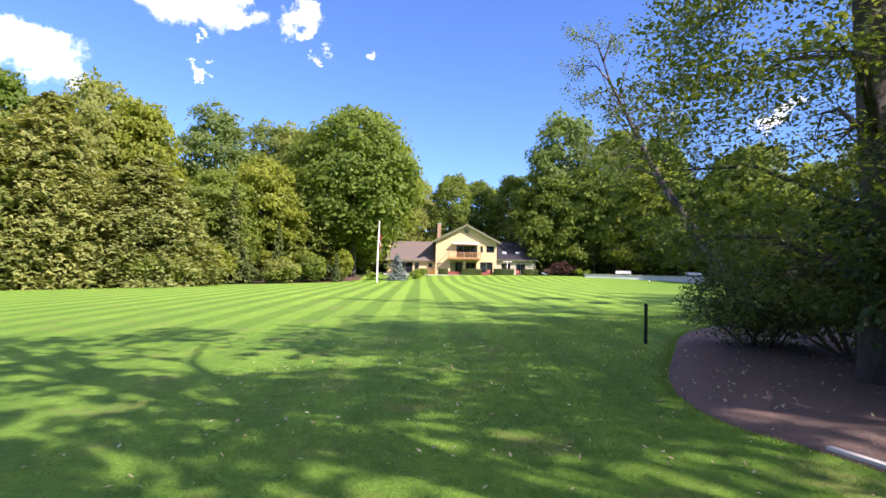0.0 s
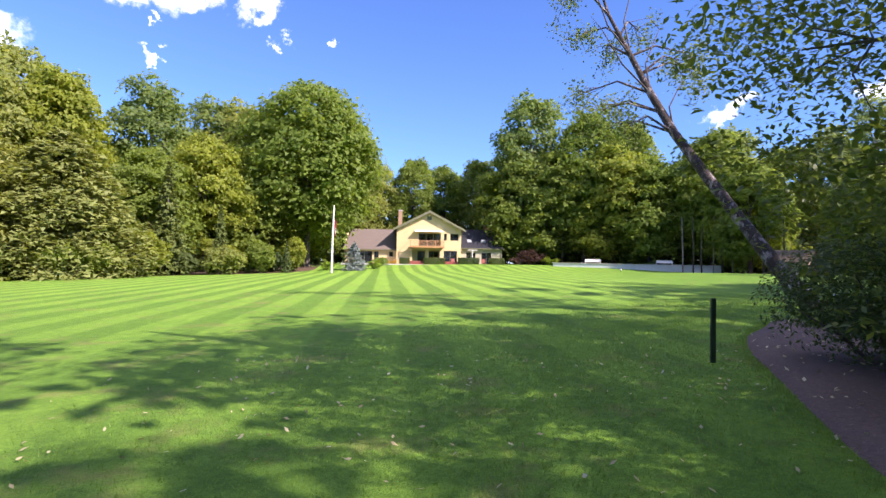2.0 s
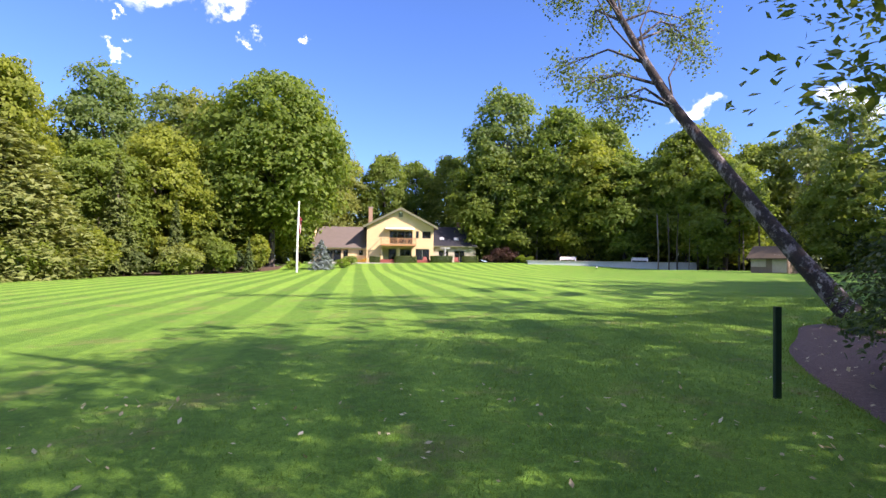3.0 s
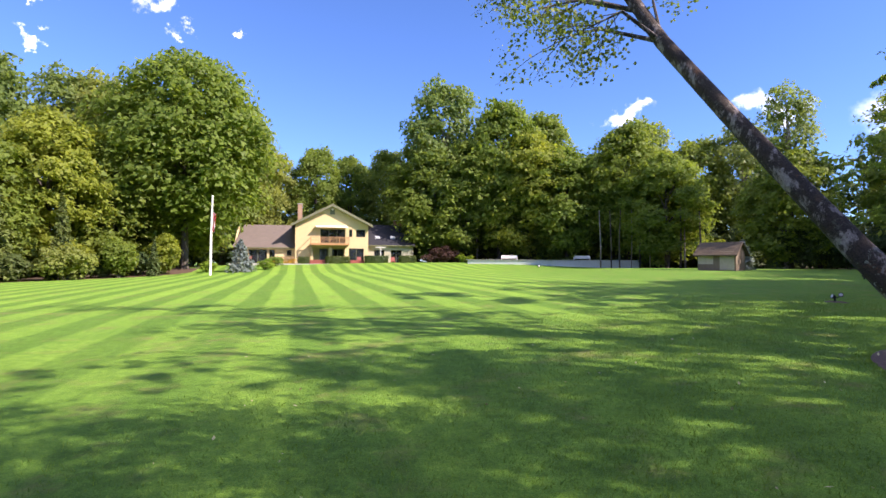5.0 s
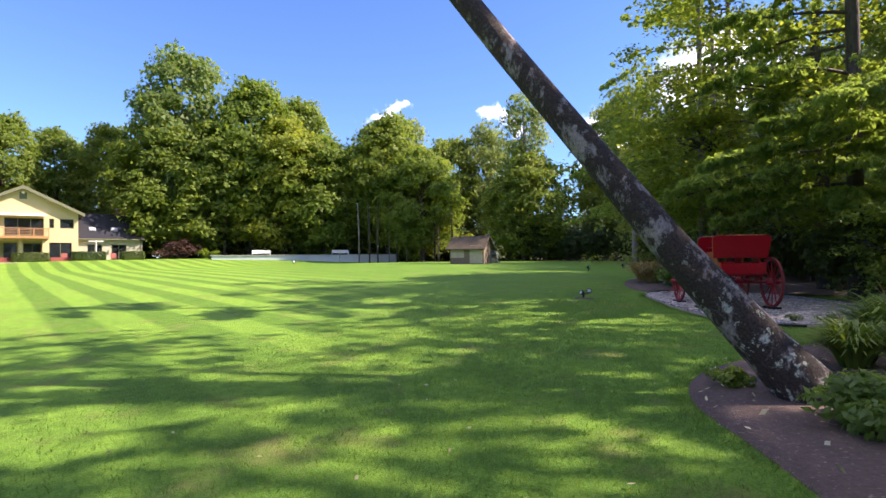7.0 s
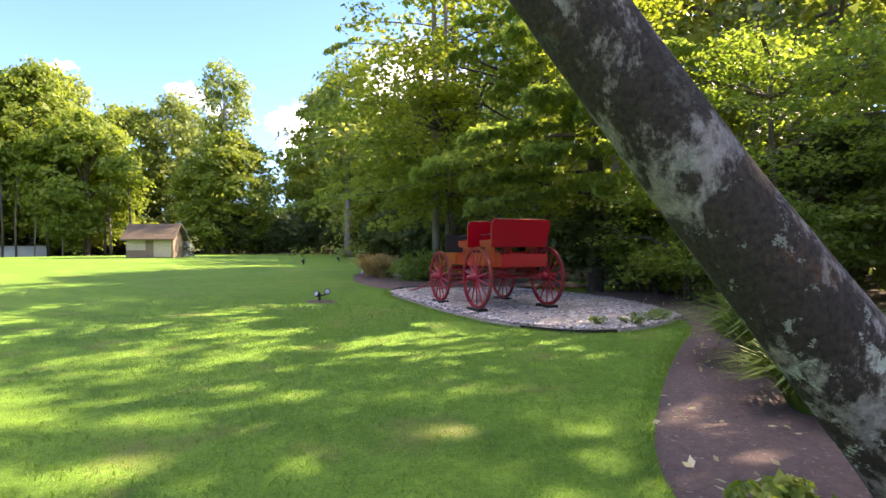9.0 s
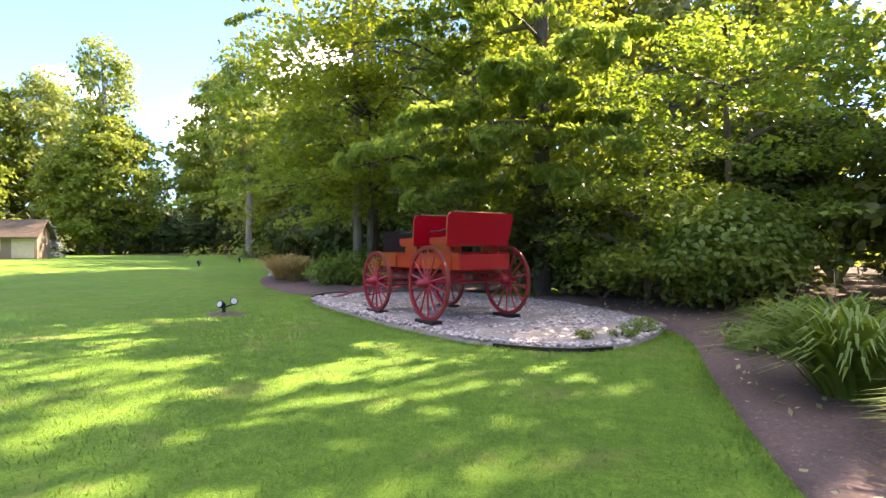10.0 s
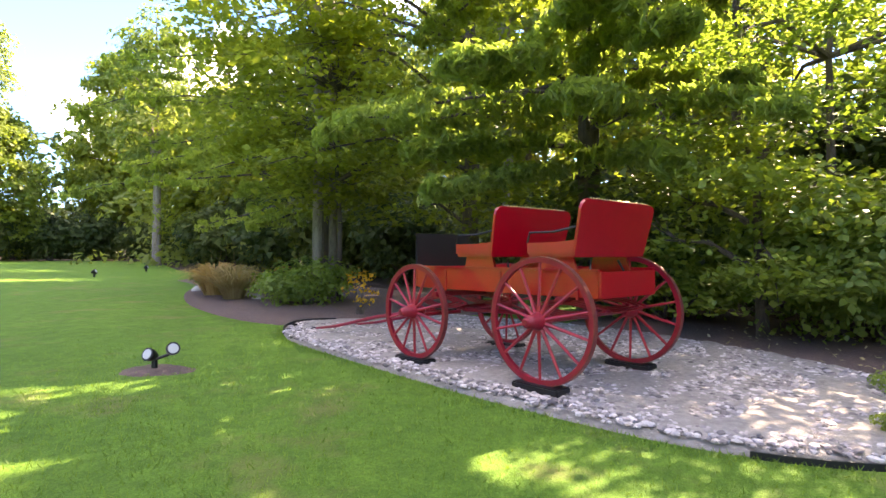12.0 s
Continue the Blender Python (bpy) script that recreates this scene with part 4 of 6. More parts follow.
def wagon():
    """x to its right side, y ahead, z up; rear axle at y=0."""
    w = thing("wagon", WAGON, "bright red horse-drawn wagon with two seats on gravel", "wagon")
    WB, TR = 1.80, 0.78
    for x in (-TR, TR):
        wheel(w, x, 0, 0.585)
        wheel(w, x, WB, 0.54)
    for y, r in ((0, 0.585), (WB, 0.54)):
        part("axle", tube(bmesh.new(), [(-TR, y, r + 0.05), (TR, y, r + 0.05)], 0.03, 8), M_REDWHEEL, w)
        for x in (-0.36, 0.36):
            # elliptic leaf springs
            for sgn in (1, -1):
                for i in range(3):
                    k = 1 - 0.22 * i
                    part("spring_leaf", tube(bmesh.new(), [(x, y + 0.42 * k * t, r + 0.14 + sgn * ((0.075 - 0.018 * i) * (1 - t * t)) ) for t in (-1, -0.6, -0.2, 0.2, 0.6, 1)], 0.012, 5), M_REDWHEEL, w)
        part("bolster", box(bmesh.new(), 0, y, r + 0.20, 1.0, 0.10, 0.06, 0.01), M_REDWHEEL, w)
    part("reach", tube(bmesh.new(), [(0, 0, 0.62), (0, WB, 0.56)], 0.03, 8), M_REDWHEEL, w, "red reach pole")
    # body: long shallow box
    bz, y0, y1, hw, bh = 0.85, -0.42, 2.12, 0.46, 0.24
    part("floor", box(bmesh.new(), 0, (y0 + y1) / 2, bz, 2 * hw, y1 - y0, 0.03), M_ORANGE, w)
    for s in (-1, 1):
        side = part("side_panel", box(bmesh.new(), s * (hw + 0.012), (y0 + y1) / 2, bz - 0.01, 0.025, y1 - y0, bh, 0.004), M_ORANGE, w)
        part("moulding", box(bmesh.new(), s * (hw + 0.03), (y0 + y1) / 2, bz + bh - 0.01, 0.03, y1 - y0 + 0.02, 0.025, 0.006), M_RED, side)
        for yb in (-0.2, 0.75, 1.6):
            part("strap", box(bmesh.new(), s * (hw + 0.03), yb, bz - 0.03, 0.012, 0.035, bh, 0.003), M_RED, side)
    part("tailgate", box(bmesh.new(), 0, y0 - 0.012, bz - 0.01, 2 * hw + 0.05, 0.025, bh, 0.004), M_RED, w)
    part("front_panel", box(bmesh.new(), 0, y1 + 0.012, bz, 2 * hw + 0.05, 0.025, bh), M_ORANGE, w)
    dash = part("dashboard", box(bmesh.new(), 0, y1 + 0.06, bz + 0.02, 2 * hw, 0.03, 0.62, 0.012), M_LEATHER, w, "black leather dashboard")
    part("frame", box(bmesh.new(), 0, y1 + 0.06, bz + 0.62, 2 * hw + 0.03, 0.035, 0.03, 0.008), M_BLACK, dash)
    # two seats on risers
    for ys in (-0.02, 1.0):
        for s in (-1, 1):
            part("riser", prism(bmesh.new(), [(ys - 0.22, bz + 0.05), (ys + 0.34, bz + 0.05), (ys + 0.26, bz + 0.36), (ys - 0.12, bz + 0.36)], "x", s * hw - 0.015, s * hw + 0.015), M_ORANGE, w, "orange-red seat riser")
        seat = part("seat", box(bmesh.new(), 0, ys + 0.08, bz + 0.36, 1.06, 0.56, 0.035, 0.008), M_RED, w)
        part("cushion", box(bmesh.new(), 0, ys + 0.10, bz + 0.395, 0.96, 0.46, 0.09, 0.03), M_LEATHER, seat, "black leather cushion")
        for s in (-1, 1):
            bm = bmesh.new()
            prism(bm, [(ys - 0.2, bz + 0.395), (ys + 0.36, bz + 0.395), (ys + 0.36, bz + 0.50), (ys + 0.05, bz + 0.50), (ys - 0.2, bz + 0.52)], "x", s * 0.53 - 0.014, s * 0.53 + 0.014)
            part("arm_panel", bm, M_RED, seat)
            part("arm_rail", tube(bmesh.new(), [(s * 0.53, ys - 0.2, bz + 0.64), (s * 0.53, ys + 0.05, bz + 0.60), (s * 0.53, ys + 0.34, bz + 0.60), (s * 0.53, ys + 0.37, bz + 0.5)], 0.011, 6), M_LEATHER, seat)
        # curved backrest, leaning back, rounded top corners
        m = Matrix.Translation((0, ys - 0.2, bz + 0.37)) @ Matrix.Rotation(radians(13), 4, 'X')
        bm = bmesh.new()
        W, H, R = 0.62, 0.53, 0.09
        out = [(-W * 0.97, 0), (W * 0.97, 0)] + [(W + 0.02 - R + R * math.cos(a), H - R + R * math.sin(a)) for a in (0, 0.5, 1.0, 1.57)] + [(-W - 0.02 + R - R * math.sin(a), H - R + R * math.cos(a)) for a in (0, 0.57, 1.07, 1.57)]
        prism(bm, out, "y", -0.03, 0.0)
        bmesh.ops.transform(bm, matrix=m, verts=bm.verts)
        back = part("backrest", bm, M_RED, seat)
        bm = box(bmesh.new(), 0, 0.035, 0.08, 1.02, 0.07, 0.45, 0.03)
        bmesh.ops.transform(bm, matrix=m, verts=bm.verts)
        part("back_cushion", bm, M_LEATHER, back, "black leather back cushion")
        bm = bmesh.new()
        for i in range(23):
            bmesh.ops.create_uvsphere(bm, u_segments=6, v_segments=4, radius=0.011, matrix=m @ Matrix.Translation((-0.5 + i / 22.0, -0.012, H + 0.004)))
        part("nails", bm, M_BRASS, back, "row of upholstery nails")
        part("iron", tube(bmesh.new(), [(0.25, ys - 0.15, bz + 0.33), (0.3, ys - 0.2, bz + 0.2), (0.36, ys - 0.15, bz + 0.03)], 0.012, 6), M_BLACK, seat)
        part("iron", tube(bmesh.new(), [(-0.25, ys - 0.15, bz + 0.33), (-0.3, ys - 0.2, bz + 0.2), (-0.36, ys - 0.15, bz + 0.03)], 0.012, 6), M_BLACK, seat)
    # shafts down to the ground ahead
    for s in (-1, 1):
        part("shaft", tube(bmesh.new(), [(s * 0.42, WB + 0.1, 0.58), (s * 0.46, WB + 1.2, 0.40), (s * 0.41, WB + 2.4, 0.15), (s * 0.38, WB + 3.0, 0.06)], [0.028, 0.026, 0.022, 0.018], 8), M_REDWHEEL, w, "red wooden shaft resting on the ground")
    for s in (-1, 1):
        part("shaft_tip", tube(bmesh.new(), [(s * 0.38, WB + 3.0, 0.06), (s * 0.34, WB + 3.5, 0.03)], [0.022, 0.018], 8), M_BLACK, w, "black leather-bound shaft tip")
    part("crossbar", tube(bmesh.new(), [(-0.45, WB + 0.55, 0.46), (0.45, WB + 0.55, 0.46)], 0.024, 8), M_REDWHEEL, w)
    part("step", box(bmesh.new(), -0.62, 1.45, 0.62, 0.16, 0.2, 0.015, 0.004), M_BLACK, w)
    for x in (-TR, TR):
        for y in (0, WB):
            part("chock", box(bmesh.new(), x, y, -0.03, 0.20, 0.52, 0.10, 0.012), M_BLACK, w, "dark wooden block under the wheel")
    return w


M_BRASS = plain("brass", (0.6, 0.42, 0.16), 0.35, 0.9, 0.2, 20)
WAGON = pose(18.11, 22.77, 0.125, 0, 0, -44)
wagon()


# ---- post, pole ----
def simple_post():
    p = thing("marker_post", on_ground(5.10, 13.82), "slim dark green metal post in the lawn", "post")
    part("stake", box(bmesh.new(), 0, 0, -0.2, 0.075, 0.05, 1.2, 0.006), M_GREEN_POST, p)


simple_post()


def flagpole():
    p = thing("flagpole", on_ground(-8.75, 74.0), "tall white flagpole with a drooping flag", "flagpole")
    part("pole", tube(bmesh.new(), [(0, 0, -0.2), (0.02, 0, 4), (0.12, 0, 8.1)], [0.13, 0.12, 0.08], 12), M_WHITE, p)
    bm = bmesh.new()
    bmesh.ops.create_uvsphere(bm, u_segments=10, v_segments=6, radius=0.12, matrix=Matrix.Translation((0.12, 0, 8.18)))
    part("finial", bm, M_WHITE, p)
    return p


flagpole()


def shed():
    s = thing("shed", on_ground(36.9, 55.2, -61), "small weathered wooden shed with shingled roof", "shed")
    W, D, H, R = 3.1, 2.0, 1.6, 2.4
    part("wall", box(bmesh.new(), 0, -D / 2, 0, W, 0.12, H), M_SHED, s)
    part("wall", box(bmesh.new(), 0, D / 2, 0, W, 0.12, H), M_SHED, s)
    for x in (-W / 2, W / 2):
        part("gable", prism(bmesh.new(), [(-D / 2, 0), (D / 2, 0), (D / 2, H), (0, R - 0.1), (-D / 2, H)], "x", x - 0.06, x + 0.06), M_SHED, s)
    for q in (-1, 1):
        part("roof", prism(bmesh.new(), [(0, R), (0, R + 0.1), (q * (D / 2 + 0.45), H - 0.25), (q * (D / 2 + 0.45), H - 0.35)], "x", -W / 2 - 0.3, W / 2 + 0.3), M_SHEDROOF, s)
    part("door", box(bmesh.new(), 0.9, -D / 2 - 0.075, 0.05, 1.2, 0.03, 1.6), M_SHEDDOOR, s, "pale shed door")
    part("shutter", box(bmesh.new(), -0.9, -D / 2 - 0.075, 0.55, 1.3, 0.03, 0.9), M_SHEDDOOR, s, "pale shed shutter")


shed()

# ---- distant woods ----
def far_woods():
    """Woods all round beyond the first rows, one dense uneven belt."""
    rng = np.random.default_rng(77)
    C, R = [], []
    for x, y in resample([(-130, -20), (-125, 60), (-95, 120), (-40, 150), (10, 150), (60, 142), (100, 115), (118, 70), (108, 30), (85, 5), (60, -25), (20, -48), (-40, -55), (-110, -40), (-130, -20)], 150):
        h = rng.uniform(17, 25)
        for k in range(13):
            C.append((x + rng.normal() * 3.5, y + rng.normal() * 3.5, ground_z(x, y) + h * rng.random() ** 1.2))
            R.append(rng.uniform(2.2, 4.0))
    P, Nn = clump_points(rng, np.array(C), np.array(R), 2.6, 0.75)
    me = spray_mesh("far_woods", P, Nn, 1.4, M_DARKWOODS, rng)
    tagged(new("far_woods", me), "dense green woods in the distance", "woods", "", "stuff")


M_DARKWOODS = leafy("far_leaves", (0.022, 0.048, 0.012), (0.042, 0.080, 0.018), (0.080, 0.125, 0.028), 0.35)
far_woods()


# ---- near trees ----
def spray_tree(name, label, m, trunk, radii, crown_c, crown_r, lobes, lobe_r, per, leaf, mat, seed, barkmat, low=None, limbs=14, flat=0.5, category="tree", aspect=0.5, hole=0.0):
    """A near tree: trunk, limbs that end in flat layered sprays of single leaves."""
    rng = np.random.default_rng(seed)
    t = thing(name, m, label, category)
    tr = part("trunk", tube(bmesh.new(), trunk, radii, 14), barkmat, t, "", True)
    d = unit(rng, lobes)
    k = hole + (1 - hole) * rng.random(lobes) ** 0.4
    C = np.array(crown_c) + d * k[:, None] * np.array(crown_r)
    if low is not None:
        C[:, 2] = np.maximum(C[:, 2], low + rng.random(lobes) * 0.8)
    R = lobe_r * (0.7 + 0.6 * rng.random(lobes))
    P, Nn = [], []
    for c, r in zip(C, R):
        n = int(per * r * r)
        q = unit(rng, n) * (rng.random(n) ** 0.5)[:, None] * r * np.array([1, 1, flat * 0.55])
        q[:, 2] -= 0.18 * (q[:, 0] ** 2 + q[:, 1] ** 2) / max(r, 0.3)
        P.append(c + q)
        Nn.append(np.array([0, 0, 1.0]) + rng.normal(size=(n, 3)) * 0.45)
    leaf_part("crown", leaf_mesh(name + "_crown", np.concatenate(P), np.concatenate(Nn), leaf, mat, rng, aspect, 0.5), t)
    pts = [Vector(p) for p in trunk]
    for i in range(min(limbs, lobes)):
        c = Vector(C[i])
        s = min((pts[j].lerp(pts[j + 1], f) for j in range(len(pts) - 1) for f in (0.0, 0.5)), key=lambda p: (p - c).length + 2.0 * abs(p.z - (c.z - 0.5)))
        mid = s.lerp(c, 0.55) + Vector((0, 0, 0.12 * (c - s).length))
        part("limb", tube(bmesh.new(), [s, mid, c], [0.06, 0.04, 0.010], 6), barkmat, t)
        bm = bmesh.new()
        for k2 in range(4):
            e = c + Vector(rng.normal(size=3)) * R[i] * Vector((0.5, 0.5, 0.12)).length * 0.6
            tube(bm, [mid.lerp(c, 0.6), mid.lerp(c, 0.8).lerp(e, 0.4), e], [0.014, 0.010, 0.004], 4, False)
        tagged(part("twig_spray", bm, M_TWIG, t), kind="stuff")
    return t


# dark tree over the bed where the walk begins
G = ground_z(7.2, 9.0)
spray_tree("shade_tree", "dark shady tree with low drooping leafy branches", pose(7.2, 9.0, G), [(0, 0, -0.2), (0.05, 0, 1.5), (0.0, 0.1, 4), (-0.1, 0.2, 7), (-0.2, 0.3, 10), (-0.3, 0.2, 12.5)],
           [0.42, 0.32, 0.28, 0.22, 0.14, 0.04], (0.3, 0.9, 5.1), (4.1, 4.5, 5.2), 350, 1.05, 125, 0.115, M_SHADE, 31, M_BARK, 0.9, 30, 0.55, "tree", 0.5, 0.25)
bush("yew_shrub", 41, 3.4, 3.0, 1.9, M_UNDER, "dense dark green shrub on the mulch bed", "shrub", 0.085, 60, 260, on_ground(7.55, 13.2), 9, "", 0.4)
bush("yew_shrub", 42, 3.0, 3.0, 2.6, M_UNDER, "dense dark green shrub on the mulch bed", "shrub", 0.085, 60, 240, on_ground(8.2, 11.2), 9, "", 0.4)
bush("low_shrub", 43, 2.6, 2.2, 1.3, M_DARKLEAF, "low dark leafy shrub under the shade tree", "shrub", 0.10, 40, 170, on_ground(8.6, 8.4), 7)
bush("low_shrub", 44, 2.2, 2.0, 1.1, M_DARKLEAF, "low dark leafy shrub under the shade tree", "shrub", 0.10, 40, 160, on_ground(7.6, 6.3), 7)
for i, (x, y, s) in enumerate(((7.6, 7.4, 1.15), (10.2, 9.8, 1.0), (11.4, 12.6, 1.0), (10.6, 6.4, 0.9), (13.6, 14.4, 0.9))):
    bush("hedge_shrub", 50 + i, 3.6, 3.4, 3.2 * s, M_UNDER, "dark tall shrub behind the bed", "shrub", 0.16, 60, 120, on_ground(x, y), 8, "shrubs behind the bed")

# wide leafy shrub behind the gravel
def layered_shrub(x, y, r, h, lobes, seed, label, mat=None, leaf=0.115, per=210):
    spray_tree("leafy_shrub", label, on_ground(x, y), [(0, 0, -0.2), (0.1, 0, h * 0.3), (0, 0.1, h * 0.7), (0, 0, h * 0.9)], [0.10, 0.08, 0.05, 0.02], (0, 0, h * 0.46), (r, r, h * 0.5), lobes, 0.75, per, leaf,
               mat or M_SHRUB, seed, M_TWIG, 0.35, 14, 0.45, "shrub", 0.68, 0.45)


layered_shrub(22.6, 17.7, 3.3, 6.8, 210, 61, "large bright green broad-leaved shrub beside the gravel")
bush("leafy_shrub", 66, 4.6, 3.0, 2.4, M_SHRUB, "low bright green broad-leaved shrub on the mulch", "shrub", 0.115, 80, 170, on_ground(21.3, 18.2, -30), 9, "", 0.68)
bush("leafy_shrub", 67, 3.0, 2.4, 1.9, M_SHRUB, "low bright green broad-leaved shrub on the mulch", "shrub", 0.115, 60, 140, on_ground(23.0, 20.4, 30), 9, "", 0.68)
layered_shrub(21.2, 19.6, 1.9, 3.4, 80, 62, "bright green broad-leaved shrub with drooping layers")
bush("leafy_shrub", 63, 5.0, 4.4, 5.2, M_DARKLEAF, "dark green broad-leaved shrub in the woods", "shrub", 0.2, 90, 120, on_ground(25.6, 16.0), 10, "", 0.7)
bush("leafy_shrub", 64, 4.0, 3.6, 2.8, M_DARKLEAF, "dark green leafy shrub behind the wagon", "shrub", 0.17, 80, 120, on_ground(24.0, 21.2), 10, "", 0.7)
bush("leafy_shrub", 65, 5.0, 4.0, 4.0, M_DARKLEAF, "dark green broad-leaved shrub in the woods", "shrub", 0.2, 80, 110, on_ground(20.5, 14.0), 10, "", 0.7)

# maple over the wagon
spray_tree("overhanging_maple", "green maple with low boughs over the wagon", pose(27.5, 24.1, ground_z(27.5, 24.1)), [(0, 0, -0.2), (0, 0.1, 2), (0.1, 0, 5), (0, 0.2, 9), (0, 0, 14), (0, 0, 16)],
           [0.26, 0.22, 0.19, 0.15, 0.08, 0.02], (-0.9, 1.5, 8.2), (4.6, 5.6, 6.9), 210, 1.2, 110, 0.165, M_MAPLE, 33, M_BARK, 2.1, 26, 0.5, "tree", 0.75, 0.35)

spray_tree("young_maple", "young green maple with drooping boughs behind the bed", on_ground(26.3, 27.5), [(0, 0, -0.2), (0.1, 0, 2), (0, 0.1, 4.2), (0, 0, 6.6)],
           [0.07, 0.06, 0.045, 0.01], (-0.2, 0.2, 4.6), (2.5, 2.8, 2.5), 70, 0.95, 120, 0.15, M_MAPLE, 35, M_BARK, 2.1, 14, 0.5, "tree", 0.75, 0.3)


def pine(name, label, m, height, boughs, seed, r0=0.25, first=2.4, reach=5.0, toward=None, spread=360, dense=12, low_boughs=()):
    """A white pine: bare lower trunk, long level boughs with soft layered tufts of needles."""
    rng = np.random.default_rng(seed)
    t = thing(name, m, label, "tree")
    part("trunk", tube(bmesh.new(), [(0, 0, -0.2), (0.03, 0, height * 0.4), (0, 0.05, height * 0.8), (0, 0, height)], [r0, r0 * 0.8, r0 * 0.4, 0.03], 12), M_BARK, t, "", True)
    P, Nn, SP = [], [], []
    for b in range(-len(low_boughs), boughs):
        z = first + (height - first - 1) * (max(b, 0) / boughs) ** 1.1
        az = radians((toward if toward is not None else 0) + rng.uniform(-spread / 2, spread / 2))
        L = reach * (1.05 - 0.6 * b / boughs) * rng.uniform(0.75, 1.1)
        if b < 0:
            z, az, L = low_boughs[b][0], radians(low_boughs[b][1]), low_boughs[b][2]
        dx, dy = math.cos(az), math.sin(az)
        line = [Vector((dx * L * f, dy * L * f, z + L * (0.10 * f - 0.22 * f * f) + 0.12 * rng.normal() * f)) for f in (0, 0.3, 0.6, 0.85, 1.0)]
        part("bough", tube(bmesh.new(), line, [0.055, 0.04, 0.028, 0.016, 0.006], 6), M_BARK, t)
        for k in range(int(dense * L * (2.2 if b < 0 else 1))):
            f = 0.28 + 0.72 * rng.random() ** 0.8
            seg = min(3, int(f * 4))
            c = line[0].lerp(line[-1], f)
            c.z = float(np.interp(f, (0, 0.3, 0.6, 0.85, 1.0), [p.z for p in line]))
            w = 0.34 * L * (1.1 - f) * rng.uniform(-1, 1)
            e = np.array([c.x - dy * w, c.y + dx * w, c.z + rng.normal() * 0.06 - abs(w) * 0.08])
            n = 26
            d = unit(rng, n) * np.array([1, 1, 0.45]) + np.array([dx * 0.7 - dy * np.sign(w) * 0.3, dy * 0.7 + dx * np.sign(w) * 0.3, 0.05])
            d /= np.linalg.norm(d, axis=1, keepdims=True)
            P.append(e + d * rng.uniform(0.03, 0.17, n)[:, None])
            Nn.append(np.cross(d, unit(rng, n)) + np.array([0, 0, 0.5]))
            SP.append(d)
    P, Nn, SP = np.concatenate(P), np.concatenate(Nn), np.concatenate(SP)
    Nn -= SP * np.sum(Nn * SP, axis=1, keepdims=True)
    leaf_part("needles", leaf_mesh(name + "_needles", P, Nn, 0.20, M_PINE, rng, 0.24, 0.15, np.cross(Nn, SP)), t)
    return t


pine("white_pine", "white pine with soft layered boughs over the wagon", on_ground(23.05, 21.85), 19, 32, 71, 0.22, 3.6, 4.6, 160, 230, 17,
     ((3.6, 168, 3.9), (4.3, 146, 4.3), (3.0, 192, 3.0), (4.9, 170, 4.0), (2.7, 130, 3.6), (4.1, 214, 3.2), (4.6, 188, 3.6), (3.3, 118, 3.6)))
pine("white_pine", "tall white pine at the woods' edge", on_ground(32.0, 29.5), 19, 28, 72, 0.2, 2.6, 8.0, 130, 150, 8)
plant("poplar", 50.0, 47.0, 0.85, 40)


